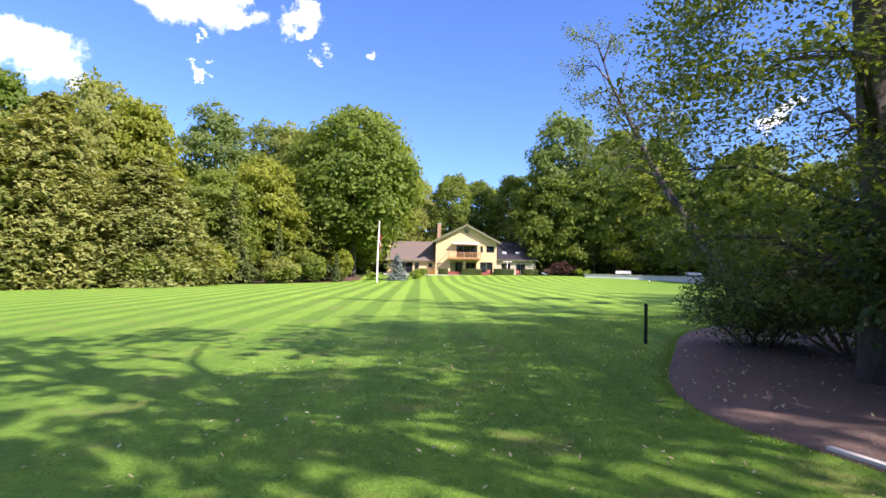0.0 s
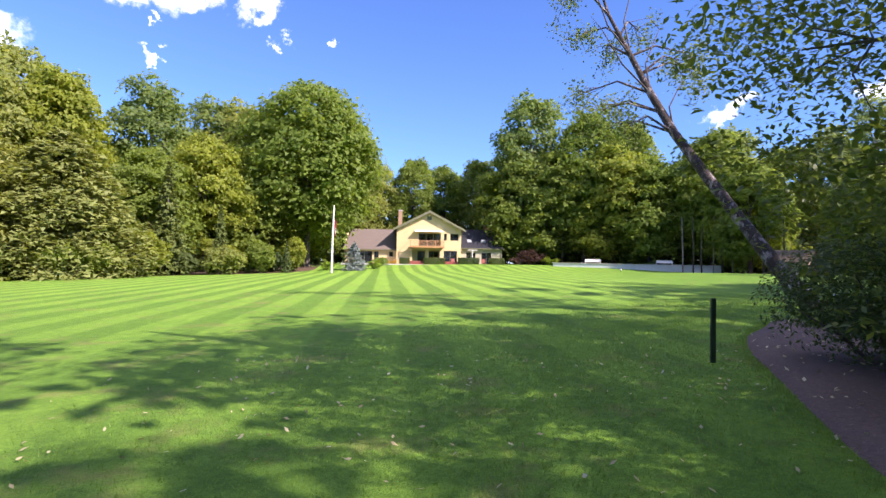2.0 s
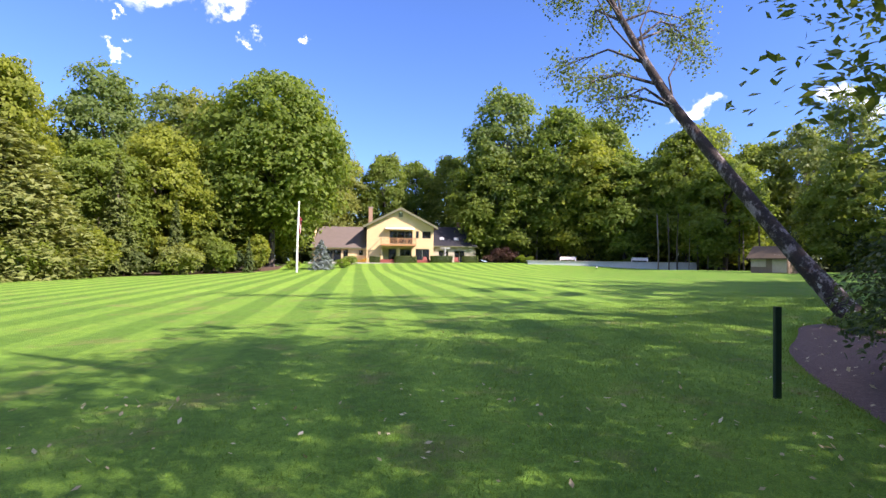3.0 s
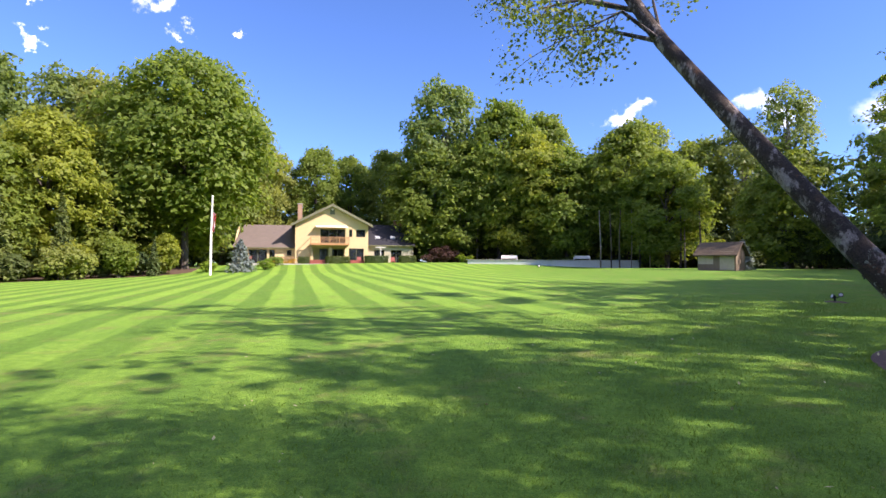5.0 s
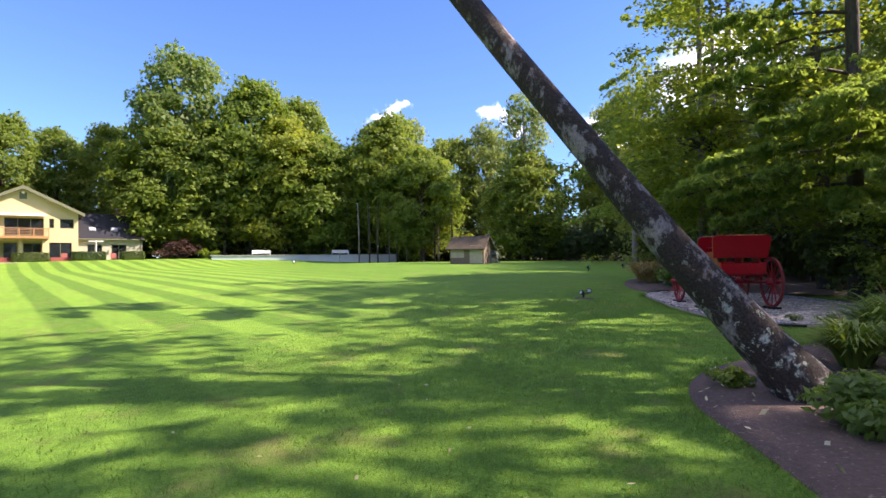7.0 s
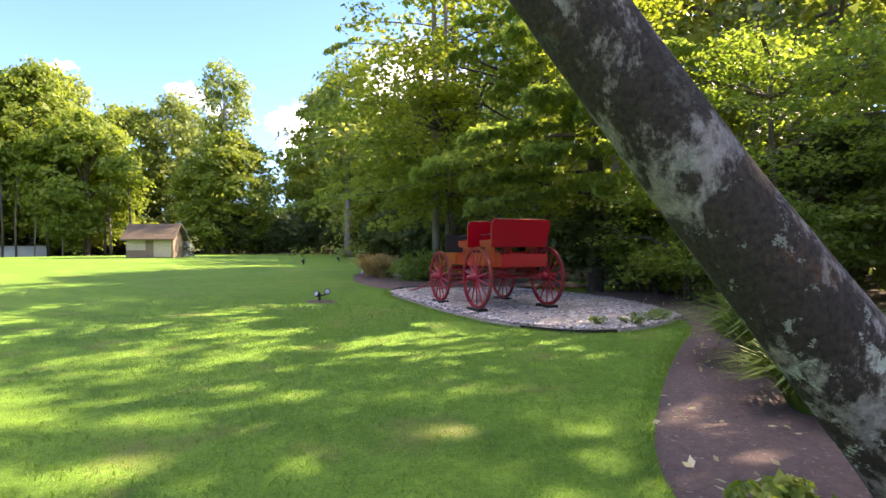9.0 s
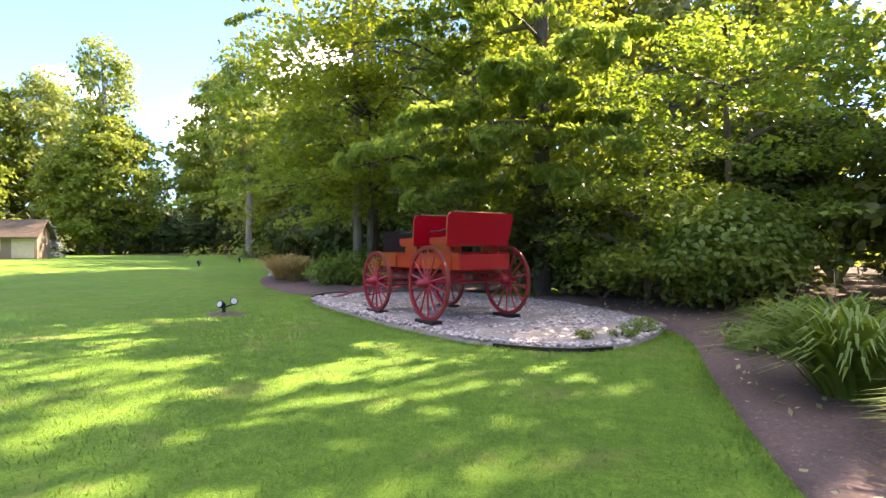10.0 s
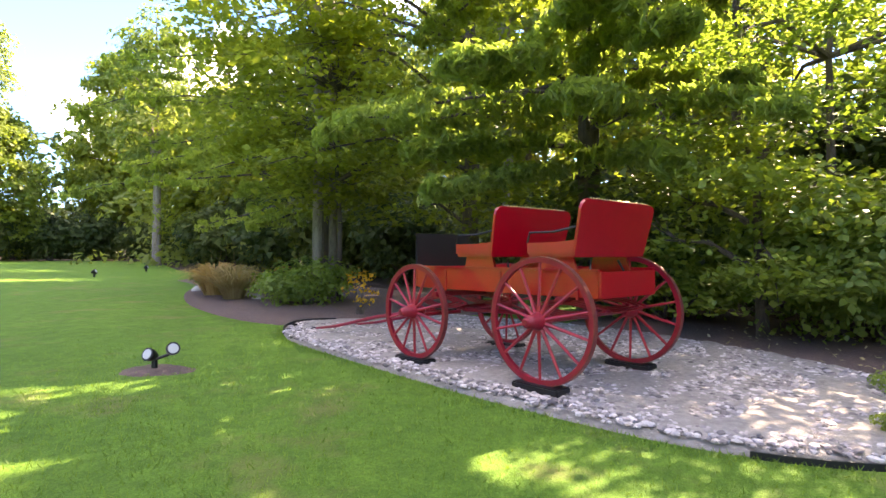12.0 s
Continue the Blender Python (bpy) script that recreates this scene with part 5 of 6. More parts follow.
# ---- leaning tree ----
def leaning_tree():
    t = thing("leaning_tree", pose(11.05, 18.65, ground_z(11.05, 18.65)), "leaning tree trunk with pale lichen and dark bark", "tree")
    g = Vector((11.05, 18.65, ground_z(11.05, 18.65)))
    path = [Vector(p) - g for p in ((11.05, 18.25, -0.35), (10.78, 18.57, 0.0), (10.57, 18.95, 0.5), (10.17, 19.69, 1.5), (9.82, 20.37, 2.5), (9.28, 21.37, 4.0), (8.72, 22.4, 5.6), (8.30, 23.2, 7.1), (7.90, 23.9, 8.6), (7.3, 24.4, 10.2), (6.8, 24.8, 12.2))]
    part("trunk", tube(bmesh.new(), path, [0.38, 0.29, 0.235, 0.195, 0.175, 0.158, 0.140, 0.118, 0.09, 0.055, 0.015], 20), M_BIRCH, t, "", True)
    rng = np.random.default_rng(5)
    P, Nn = [], []
    ends = ((7.3, 22.9, 5.9), (6.7, 23.6, 6.6), (7.2, 24.2, 6.2), (7.7, 25.2, 7.2), (6.3, 24.6, 7.4), (9.6, 23.6, 8.4), (10.2, 24.0, 8.8), (10.9, 24.6, 8.4), (7.6, 25.6, 9.4), (6.6, 25.0, 9.8), (8.8, 25.4, 10.2), (5.8, 24.6, 11.0), (7.4, 24.4, 12.4), (6.0, 25.2, 12.6))
    for i, e in enumerate(ends):
        e = Vector(e) - g
        s = min((path[j].lerp(path[j + 1], f) for j in range(6, 10) for f in (0, 0.5)), key=lambda p: abs(p.z - e.z + 0.5))
        mid = s.lerp(e, 0.5) + Vector((rng.normal() * 0.2, rng.normal() * 0.2, 0.35))
        part("limb", tube(bmesh.new(), [s, mid, e], [0.05, 0.032, 0.008], 6), M_BIRCH, t)
        bm = bmesh.new()
        for k in range(9):
            a = mid.lerp(e, rng.random())
            q = e + Vector(rng.normal(size=3)) * 0.45 + Vector((0, 0, -0.25))
            tube(bm, [a, a.lerp(q, 0.5) + Vector((0, 0, 0.08)), q], [0.012, 0.008, 0.003], 4, False)
            n = 52
            P.append(np.array(a.lerp(q, 0.75)) + rng.normal(size=(n, 3)) * 0.2)
            Nn.append(unit(rng, n) + np.array([0, 0, 0.4]))
        tagged(part("twig_spray", bm, M_TWIG, t), kind="stuff")
    leaf_part("crown", leaf_mesh("leaning_crown", np.concatenate(P), np.concatenate(Nn), 0.085, M_SHADE, rng, 0.8, 0.3), t)
    for e, s in (((9.3, 22.9, 7.6), path[6]), ((6.6, 23.2, 9.2), path[7]), ((8.9, 23.9, 9.6), path[7]), ((6.6, 24.0, 11.0), path[8]), ((8.2, 24.4, 11.6), path[8])):
        e = Vector(e) - g
        part("dead_branch", tube(bmesh.new(), [s, s.lerp(e, 0.4) + Vector((-0.3, 0, 0.1)), e, e + Vector((-0.3, 0.2, 0.5))], [0.035, 0.025, 0.014, 0.004], 6), M_BARK, t, "bare dead branch")
    return t


leaning_tree()
bush("base_plant", 81, 0.95, 0.85, 0.44, M_SHRUB, "low broad-leaved plant at the foot of the leaning tree", "plant", 0.075, 34, 70, on_ground(10.15, 17.95), 5, "", 0.5)
bush("base_plant", 82, 0.42, 0.4, 0.22, M_SHRUB, "small leafy plant at the foot of the leaning tree", "plant", 0.07, 16, 40, on_ground(10.75, 19.35), 4, "", 0.6)


def lily(name, m, radius, height, blades, seed, label):
    """A clump of arching strap leaves."""
    rng = np.random.default_rng(seed)
    t = thing(name, m, label, "plant", "daylilies in the bed")
    bm = bmesh.new()
    for i in range(blades):
        az = rng.random() * 2 * math.pi
        c, s = math.cos(az), math.sin(az)
        b0 = rng.random() * 0.22 * radius
        out, h, w = radius * rng.uniform(0.35, 1.1), height * rng.uniform(0.65, 1.15), rng.uniform(0.012, 0.024)
        prev = None
        for f in (0, 0.25, 0.5, 0.75, 1.0):
            r = b0 + out * f ** 1.25
            z = h * (1.9 * f - 1.25 * f * f) * (1.0 if out < radius * 0.75 else 0.85)
            ww = w * (1 - f ** 2.5) + 0.001
            a, b = bm.verts.new((c * r - s * ww, s * r + c * ww, z)), bm.verts.new((c * r + s * ww, s * r - c * ww, z))
            if prev:
                bm.faces.new((prev[0], prev[1], b, a))
            prev = (a, b)
    me = bpy.data.meshes.new(name)
    bm.to_mesh(me)
    bm.free()
    me.materials.append(M_BLADE)
    leaf_part("leaves", me, t)
    for i in range(2):
        a = rng.random() * 6.28
        part("stalk", tube(bmesh.new(), [(0, 0, 0), (0.1 * math.cos(a), 0.1 * math.sin(a), height * 0.7), (0.25 * math.cos(a), 0.25 * math.sin(a), height * rng.uniform(0.9, 1.15))], 0.004, 4), M_STRAW, t, "dry flower stalk")
    return t


lily("daylily", on_ground(14.5, 18.85), 1.15, 1.0, 420, 1, "daylily clump with arching strap leaves in mulch")
lily("daylily", on_ground(12.75, 18.85), 0.68, 0.75, 420, 2, "daylily clump with arching strap leaves in mulch")
lily("daylily", on_ground(16.4, 18.2), 0.9, 0.9, 280, 3, "daylily clump with arching strap leaves in mulch")
lily("daylily", on_ground(17.2, 18.45), 0.7, 0.75, 160, 4, "thin yellowing daylily clump near the gravel")
bush("ground_plant", 83, 1.4, 0.9, 0.35, M_SHRUB, "low green ground plant by the lawn edge", "plant", 0.07, 26, 40, on_ground(16.4, 19.0), 4)

for i, (x, y, w) in enumerate(((16.9, 20.5, 0.5), (17.4, 20.2, 0.6), (16.6, 21.0, 0.35), (17.9, 20.1, 0.45))):
    bush("weed", 121 + i, w, w * 0.8, 0.16, M_BLADE, "low green weeds growing through the gravel", "plant", 0.035, 14, 26, on_ground(x, y, 50 * i, 0.05), 3, "weeds in the gravel")

# ---- flower bed beyond the wagon ----
lily("dry_grass", on_ground(26.6, 30.4), 1.1, 1.15, 420, 13, "straw-coloured dry ornamental grass in the bed")
lily("dry_grass", on_ground(27.6, 31.4), 1.2, 1.2, 420, 11, "straw-coloured dry ornamental grass in the bed")
lily("dry_grass", on_ground(29.2, 32.2), 0.8, 1.0, 320, 12, "straw-coloured dry ornamental grass in the bed")
for o in bpy.data.objects:
    if o.name.startswith("dry_grass"):
        o["group"] = "dry grasses in the bed"
        for c in o.children:
            c.data.materials[0] = M_STRAW
bush("flower_bush", 84, 2.4, 2.0, 1.15, M_SHRUB, "leafy green flowering bush beside the wagon", "bush", 0.11, 40, 90, on_ground(25.3, 28.0), 6)
bush("flower_bush", 85, 1.6, 1.4, 0.9, M_LIME, "yellow-green perennial in the flower bed", "bush", 0.10, 30, 60, on_ground(26.4, 29.0), 6)
bush("flower_bush", 86, 1.0, 1.0, 0.55, M_SHRUB, "low green perennial at the end of the bed", "bush", 0.09, 24, 50, on_ground(30.6, 33.2), 6)
bush("orange_flowers", 87, 1.6, 1.2, 0.95, M_GOLD, "orange flowers behind the dry grasses", "flowers", 0.08, 24, 18, on_ground(29.8, 30.6), 6)
bush("yellow_flowers", 88, 0.7, 0.7, 1.0, M_GOLD, "yellow flowers behind the front wheel", "flowers", 0.08, 14, 12, on_ground(23.4, 26.3), 5)


def rock(name, m, s, seed, label):
    rng = random.Random(seed)
    bm = bmesh.new()
    bmesh.ops.create_icosphere(bm, subdivisions=2, radius=1)
    for v in bm.verts:
        v.co = Vector((v.co.x * s[0], v.co.y * s[1], v.co.z * s[2])) * (1 + 0.35 * (noise.noise(v.co * 1.3 + Vector((seed * 3.1, 0, 0)))))
    solid(name, bm, M_STONE, label, "rock", "stones along the bed", "", m, True)


for i, (x, y, s) in enumerate(((28.7, 31.9, 0.3), (28.1, 31.0, 0.22), (27.5, 30.3, 0.26), (26.8, 29.8, 0.2), (29.5, 32.9, 0.28))):
    rock("rock", on_ground(x, y, 40 * i, s * 0.2), (s, s * 0.7, s * 0.45), i, "pale grey rock at the edge of the bed")
for x, y, r in ((26.8, 28.2, 0.16), (27.5, 28.0, 0.12)):
    t = thing("birch_tree", on_ground(x, y), "pale grey straight tree trunk behind the bed", "tree", "pale trunks")
    part("trunk", tube(bmesh.new(), [(0, 0, -0.2), (0.03, 0, 4), (0.1, 0.1, 12)], [r, r * 0.9, r * 0.5], 10), M_PALEBARK, t, "", True)


# ---- garden lights ----
def flood_light(m, heads=2, label="black garden floodlight with round white lenses"):
    t = thing("garden_light", m, label, "garden light", "garden lights on the lawn")
    part("stake", tube(bmesh.new(), [(0, 0, -0.1), (0, 0, 0.16)], [0.05, 0.045], 10), M_BLACK, t)
    part("arm", tube(bmesh.new(), [(-0.10, 0, 0.19), (0.02, 0, 0.17), (0.24, 0.04, 0.25)], 0.022, 8), M_BLACK, t)
    for x, y, z, az in ((-0.06, -0.02, 0.24, -18), (0.27, 0.03, 0.32, 35))[:heads]:
        m2 = Matrix.Translation((x, y, z)) @ Matrix.Rotation(radians(az), 4, 'Z') @ Matrix.Rotation(radians(-20), 4, 'X')
        bm = tube(bmesh.new(), [(0, 0.14, 0), (0, 0.08, 0), (0, 0.0, 0), (0, -0.06, 0)], [0.035, 0.075, 0.10, 0.105], 18)
        bmesh.ops.transform(bm, matrix=m2, verts=bm.verts)
        head = part("head", bm, M_BLACK, t)
        bm = tube(bmesh.new(), [(0, -0.062, 0), (0, -0.072, 0)], [0.080, 0.074], 18)
        bmesh.ops.transform(bm, matrix=m2, verts=bm.verts)
        part("lens", bm, M_LENS, head, "round white lens")
    return t


flood_light(on_ground(18.2, 27.35, -85, 0.02) @ Matrix.Diagonal((0.68, 0.68, 0.68, 1)))
flood_light(on_ground(35.0, 40.5, 30), 1, "small black garden floodlight on the lawn")
flood_light(on_ground(41.0, 42.0, 30), 1, "small black garden floodlight on the lawn")
flood_light(on_ground(30, 80, 30), 1, "small black garden floodlight on the lawn")


def bare_patch(name, x, y, rx, ry, rz, label, mat):
    bm = bmesh.new()
    rng = random.Random(9)
    top = bm.verts.new((0, 0, 0.045))
    rings = []
    for f in (0.5, 1.0):
        rings.append([bm.verts.new((rx * f * math.cos(a) * (1 + 0.12 * math.sin(3 * a)), ry * f * math.sin(a), (0.035 if f < 1 else -0.03) + rng.uniform(-0.006, 0.006))) for a in (2 * math.pi * k / 24 for k in range(24))])
    for k in range(24):
        bm.faces.new((top, rings[0][k], rings[0][(k + 1) % 24]))
        bm.faces.new((rings[0][k], rings[1][k], rings[1][(k + 1) % 24], rings[0][(k + 1) % 24]))
    solid(name, bm, mat, label, "soil", "", "structure", on_ground(x, y, rz), True)


bare_patch("soil_patch", 18.25, 27.35, 0.36, 0.52, 0, "bare soil patch round the garden light", M_MULCH)


# ---- edging ----
def edging(name, line, h, w, mat, label, lift=0.0):
    bm = bmesh.new()
    rows = []
    for i, (x, y) in enumerate(line):
        x0, y0 = line[max(i - 1, 0)]
        x1, y1 = line[min(i + 1, len(line) - 1)]
        n = Vector((y1 - y0, x0 - x1, 0)).normalized() * w / 2
        z = ground_z(x, y)
        rows.append([bm.verts.new(p) for p in ((x - n.x, y - n.y, z - 0.1), (x - n.x, y - n.y, z + h), (x + n.x, y + n.y, z + h + lift), (x + n.x, y + n.y, z - 0.1))])
    for a, b in zip(rows, rows[1:]):
        for k in range(4):
            bm.faces.new((a[k], a[(k + 1) % 4], b[(k + 1) % 4], b[k]))
    bm.faces.new(rows[0])
    bm.faces.new(rows[-1][::-1])
    solid(name, bm, mat, label, "edging", "", "", None)


G_EDGE = resample(GRAVEL_EDGE, 60)
edging("plastic_edging", [(x - 0.02, y) for x, y in resample(GRAVEL_EDGE, 120) if 20.6 < y < 22.2 and x < 17.0], 0.045, 0.02, M_BLACK, "black plastic lawn edging along the gravel")
edging("plastic_edging", [(x, y) for x, y in G_EDGE[4:13]], 0.10, 0.03, M_BLACK, "black plastic edging curled at the gravel's end")
edging("stone_edging", [(4.02, 5.75), (4.2, 5.2), (4.35, 4.7), (4.5, 4.0), (4.6, 3.2)], 0.05, 0.09, M_STONE, "grey stone strip between lawn and bed")

# ---- thickets between the trunks ----
def thicket(seed, line, n, hi, mat, label, depth=5.0, leaf=0.7, per=15):
    rng = np.random.default_rng(seed)
    C, R = [], []
    for x, y in resample(line, n):
        for k in range(4):
            px, py = x + rng.normal() * depth * 0.5, y + rng.normal() * depth * 0.5
            C.append((px, py, ground_z(px, py) + hi * rng.random() ** 1.3))
            R.append(rng.uniform(1.1, 2.0))
    P, Nn = clump_points(rng, np.array(C), np.array(R), per, 0.8)
    me = spray_mesh("thicket", P, Nn, leaf * 1.15, mat, rng)
    tagged(new("thicket", me), label, "undergrowth", "", "stuff")


thicket(91, [(18, 116), (34, 112), (52, 102), (64, 90), (72, 78), (74, 62)], 60, 6.0, M_UNDER, "dark undergrowth among the trunks of the grove")
thicket(92, [(-70, 52), (-54, 70), (-38, 80), (-24, 88), (-14, 100), (-8, 113), (6, 120)], 64, 6.0, M_UNDER, "dark undergrowth among the trunks of the west woods")
thicket(93, [(72, 60), (66, 46), (56, 36), (46, 28), (42, 18), (38, 8), (30, -4)], 60, 5.0, M_UNDER, "dark undergrowth in the east woods")

thicket(94, [(56, 50), (50, 40), (44, 28), (41, 18), (38, 8), (34, -4)], 90, 12.0, M_ASH, "dense leafy woods behind the wagon", 5.0, 0.34, 22)
thicket(95, [(22, 106), (32, 103), (42, 99), (52, 92), (58, 82)], 40, 4.0, M_UNDER, "dark undergrowth behind the pool", 3.0)

thicket(96, [(58, 84), (68, 78), (78, 68), (84, 52)], 50, 6.0, M_UNDER, "dark undergrowth among far trunks", 4.0)


# ---- before the house ----
def box_hedge(x, y, w, d, h, seed):
    rng = np.random.default_rng(seed)
    t = thing("hedge", on_ground(x, y), "clipped dark green hedge before the terrace", "hedge", "clipped hedges before the house")
    n = int(900 * w * (d + h) / 3)
    u = rng.uniform(-1, 1, (n, 3))
    ax = rng.integers(0, 3, n)
    u[np.arange(n), ax] = np.where(ax == 2, 1, np.sign(u[np.arange(n), ax]))
    P = u * np.array([w / 2, d / 2, h / 2]) + np.array([0, 0, h / 2]) + rng.normal(size=(n, 3)) * 0.05
    leaf_part("leaves", leaf_mesh("hedge_leaves", P, u + rng.normal(size=(n, 3)) * 0.4, 0.16, M_DARKLEAF, rng, 0.7), t)
    part("core", box(bmesh.new(), 0, 0, 0, w * 0.94, d * 0.9, h * 0.94, 0.05), M_DARKLEAF, t)


for i, (x, w) in enumerate(((0.1, 1.5), (4.8, 3.2), (10.3, 3.2), (14.8, 2.3))):
    box_hedge(x, 93.0, w, 1.0, 0.95, 101 + i)
terr = bmesh.new()
prism(terr, [(-10.0, 94.2), (19.0, 94.2), (19.0, 99.5), (-10.0, 99.5)], "z", 0.2, 1.12)
solid("terrace", terr, M_STONE, "pale stone terrace along the house front", "terrace", "", "structure")
walk_bm = bmesh.new()
prism(walk_bm, [(-6.5, 91.2), (22.0, 91.6), (23.0, 92.3), (-6.5, 92.0)], "z", 0.6, 1.14)
solid("stone_path", walk_bm, M_STONE, "pale stone kerb between lawn and planting", "path", "", "structure")


front_bm = bmesh.new()
for k in range(5):
    box(front_bm, 9.6, 94.14, 0.38 + 0.15 * k, 17.6, 0.05, 0.14)
solid("terrace_front", front_bm, M_DECK, "red-stained boards along the terrace front", "deck", "", "structure")


def railing(x0, x1, y, z, h, mat, label):
    t = thing("deck_railing", pose((x0 + x1) / 2, y, z), label, "railing", "terrace railings")
    L = x1 - x0
    for zz in (0.12, h - 0.06):
        part("rail", box(bmesh.new(), 0, 0, zz, L, 0.06, 0.08), mat, t)
    for i in range(int(L / 0.28) + 1):
        part("baluster", box(bmesh.new(), -L / 2 + 0.06 + i * (L - 0.12) / int(L / 0.28), 0, 0, 0.09 if i % 5 == 0 else 0.05, 0.05, h + (0.06 if i % 5 == 0 else -0.06)), mat, t)


railing(-4.4, -1.2, 94.4, 1.11, 0.95, M_CEDAR, "cedar railing at the end of the terrace")
for x0, x1 in ((0.9, 3.1), (6.6, 8.6)):
    t = thing("red_steps", pose((x0 + x1) / 2, 93.4, ground_z(4, 93)), "red wooden steps up to the terrace", "steps", "red steps")
    for k in range(3):
        part("step", box(bmesh.new(), 0, -0.4 + k * 0.35, -0.2, x1 - x0, 0.36, 0.36 + 0.17 * k, 0.01), M_DECK, t)
for x, y in ((-7.4, 95.0), (9.6, 95.2), (13.0, 95.2), (8.0, 95.3)):
    t = thing("garden_chair", pose(x, y, 1.12, 0, 0, 180), "dark red wooden garden chair on the terrace", "chair", "terrace chairs")
    part("seat", box(bmesh.new(), 0, 0, 0.36, 0.6, 0.55, 0.05, 0.01), M_DECK, t)
    part("backrest", prism(bmesh.new(), [(-0.25, 0.38), (-0.2, 0.38), (-0.42, 1.05), (-0.46, 1.05)], "x", -0.3, 0.3), M_DECK, t)
    for sx in (-0.27, 0.27):
        for sy in (-0.22, 0.24):
            part("leg", box(bmesh.new(), sx, sy, 0, 0.06, 0.06, 0.38), M_DECK, t)
        part("arm", box(bmesh.new(), sx * 1.15, 0, 0.58, 0.1, 0.6, 0.03), M_DECK, t)
part_umb = thing("patio_post", pose(11.2, 95.6, 1.12), "pale post with crossbar on the terrace", "post")
part("pole", tube(bmesh.new(), [(0, 0, 0), (0, 0, 2.6)], 0.06, 8), M_WHITE, part_umb)
part("crossbar", box(bmesh.new(), 0, 0, 2.45, 1.6, 0.08, 0.1), M_WHITE, part_umb)

conifer("blue_spruce", 16, 2.8, 2.4, M_BLUE, M_BARK, "small blue spruce beside the weathered shed", 0.22, 18, 14, 0.15, 0.03, 0.85, on_ground(40.8, 57.2), "", 14)
conifer("blue_spruce", 15, 3.7, 3.3, M_BLUE, M_BARK, "silvery blue spruce beside the lawn", 0.22, 22, 18, 0.15, 0.03, 0.85, on_ground(-6.6, 80.0), "", 16)
bush("lime_bush", 111, 1.9, 1.6, 1.2, M_LIME, "bright lime-green bush by the flagpole", "bush", 0.16, 30, 60, on_ground(-10.2, 80.5))
bush("lime_bush", 112, 2.0, 1.6, 1.3, M_LIME, "bright lime-green bush beside the blue spruce", "bush", 0.16, 30, 60, on_ground(-4.0, 82.5))
bush("round_bush", 113, 2.4, 1.8, 1.3, M_SHRUB, "round green bush before the house", "bush", 0.16, 30, 60, on_ground(-3.4, 88.0))
bush("golden_flowers", 114, 4.2, 1.0, 0.7, M_GOLD, "bed of golden flowers before the railing", "flowers", 0.12, 40, 26, on_ground(-2.6, 92.6))
bush("purple_bush", 115, 4.6, 3.0, 2.6, M_PURPLE, "purple-leaved bush beside the house", "bush", 0.22, 50, 70, on_ground(21.2, 96.0))
bush("green_bush", 116, 2.6, 2.0, 1.4, M_LIME, "yellow-green bush beside the purple bush", "bush", 0.18, 30, 60, on_ground(24.0, 94.5))
bush("red_bush", 117, 2.0, 1.6, 1.2, M_PURPLE, "low reddish bush beside the house", "bush", 0.18, 24, 50, on_ground(18.4, 96.0))
bush("pale_bush", 118, 4.5, 3.5, 3.2, M_ASH, "pale grey-green bush at the woods' edge", "bush", 0.3, 50, 60, on_ground(-20.5, 69.5))
bush("trimmed_hedge", 119, 8.0, 4.0, 3.3, M_SHRUB, "broad rounded hedge at the foot of the hemlocks", "hedge", 0.26, 120, 90, on_ground(-30.0, 58.0, 30))
bush("trimmed_hedge", 120, 5.0, 4.0, 3.4, M_SHRUB, "rounded green hedge at the foot of the hemlocks", "hedge", 0.26, 80, 90, on_ground(-40.0, 51.5, 30))
plant("spruce", -14.5, 75.5, 0.32, 20)
for x, y, r, h in ((20.5, 101, 0.3, 15), (24.2, 99.5, 0.26, 16), (27.6, 100.5, 0.18, 15)):
    t = thing("bare_trunk", on_ground(x, y), "straight pale tree trunk rising into the canopy", "tree", "pale trunks")
    part("trunk", tube(bmesh.new(), [(0, 0, -0.2), (0.1, 0, h * 0.5), (0, 0.2, h)], [r * 1.15, r * 0.9, r * 0.5], 10), M_PALEBARK, t, "", True)

young = random.Random(21)
for i in range(11):
    x, y = 40.5 + 0.85 * i + young.uniform(-0.4, 0.4), 82.5 - 0.75 * i + young.uniform(-1.5, 1.0)
    r = young.uniform(0.05, 0.12)
    t = thing("slender_trunk", on_ground(x, y), "slender tree trunk at the edge of the grove", "tree", "slender trunks")
    part("trunk", tube(bmesh.new(), [(0, 0, -0.2), (young.uniform(-0.1, 0.1), 0, 3), (young.uniform(-0.3, 0.3), 0.1, 8)], [r * 1.2, r, r * 0.6], 8), M_PALEBARK if i % 3 == 0 else M_BARK, t, "", True)


def flag():
    bm = bmesh.new()
    nx, nz = 7, 10
    grid = [[bm.verts.new((0.12 + 0.1 * i / nx + 0.26 * (i / nx) * (1 - 0.55 * k / nz), 0.09 * math.sin(i * 1.7 + k * 0.35), 6.6 - 1.9 * k / nz - 0.25 * i / nx)) for k in range(nz + 1)] for i in range(nx + 1)]
    for i in range(nx):
        for k in range(nz):
            bm.faces.new((grid[i][k], grid[i][k + 1], grid[i + 1][k + 1], grid[i + 1][k]))
    bmesh.ops.solidify(bm, geom=bm.faces[:], thickness=0.01)
    pole = bpy.data.objects["flagpole"]
    ob = part("flag", bm, M_FLAGSTRIPE, pole, "limp red and white striped flag")
    return ob


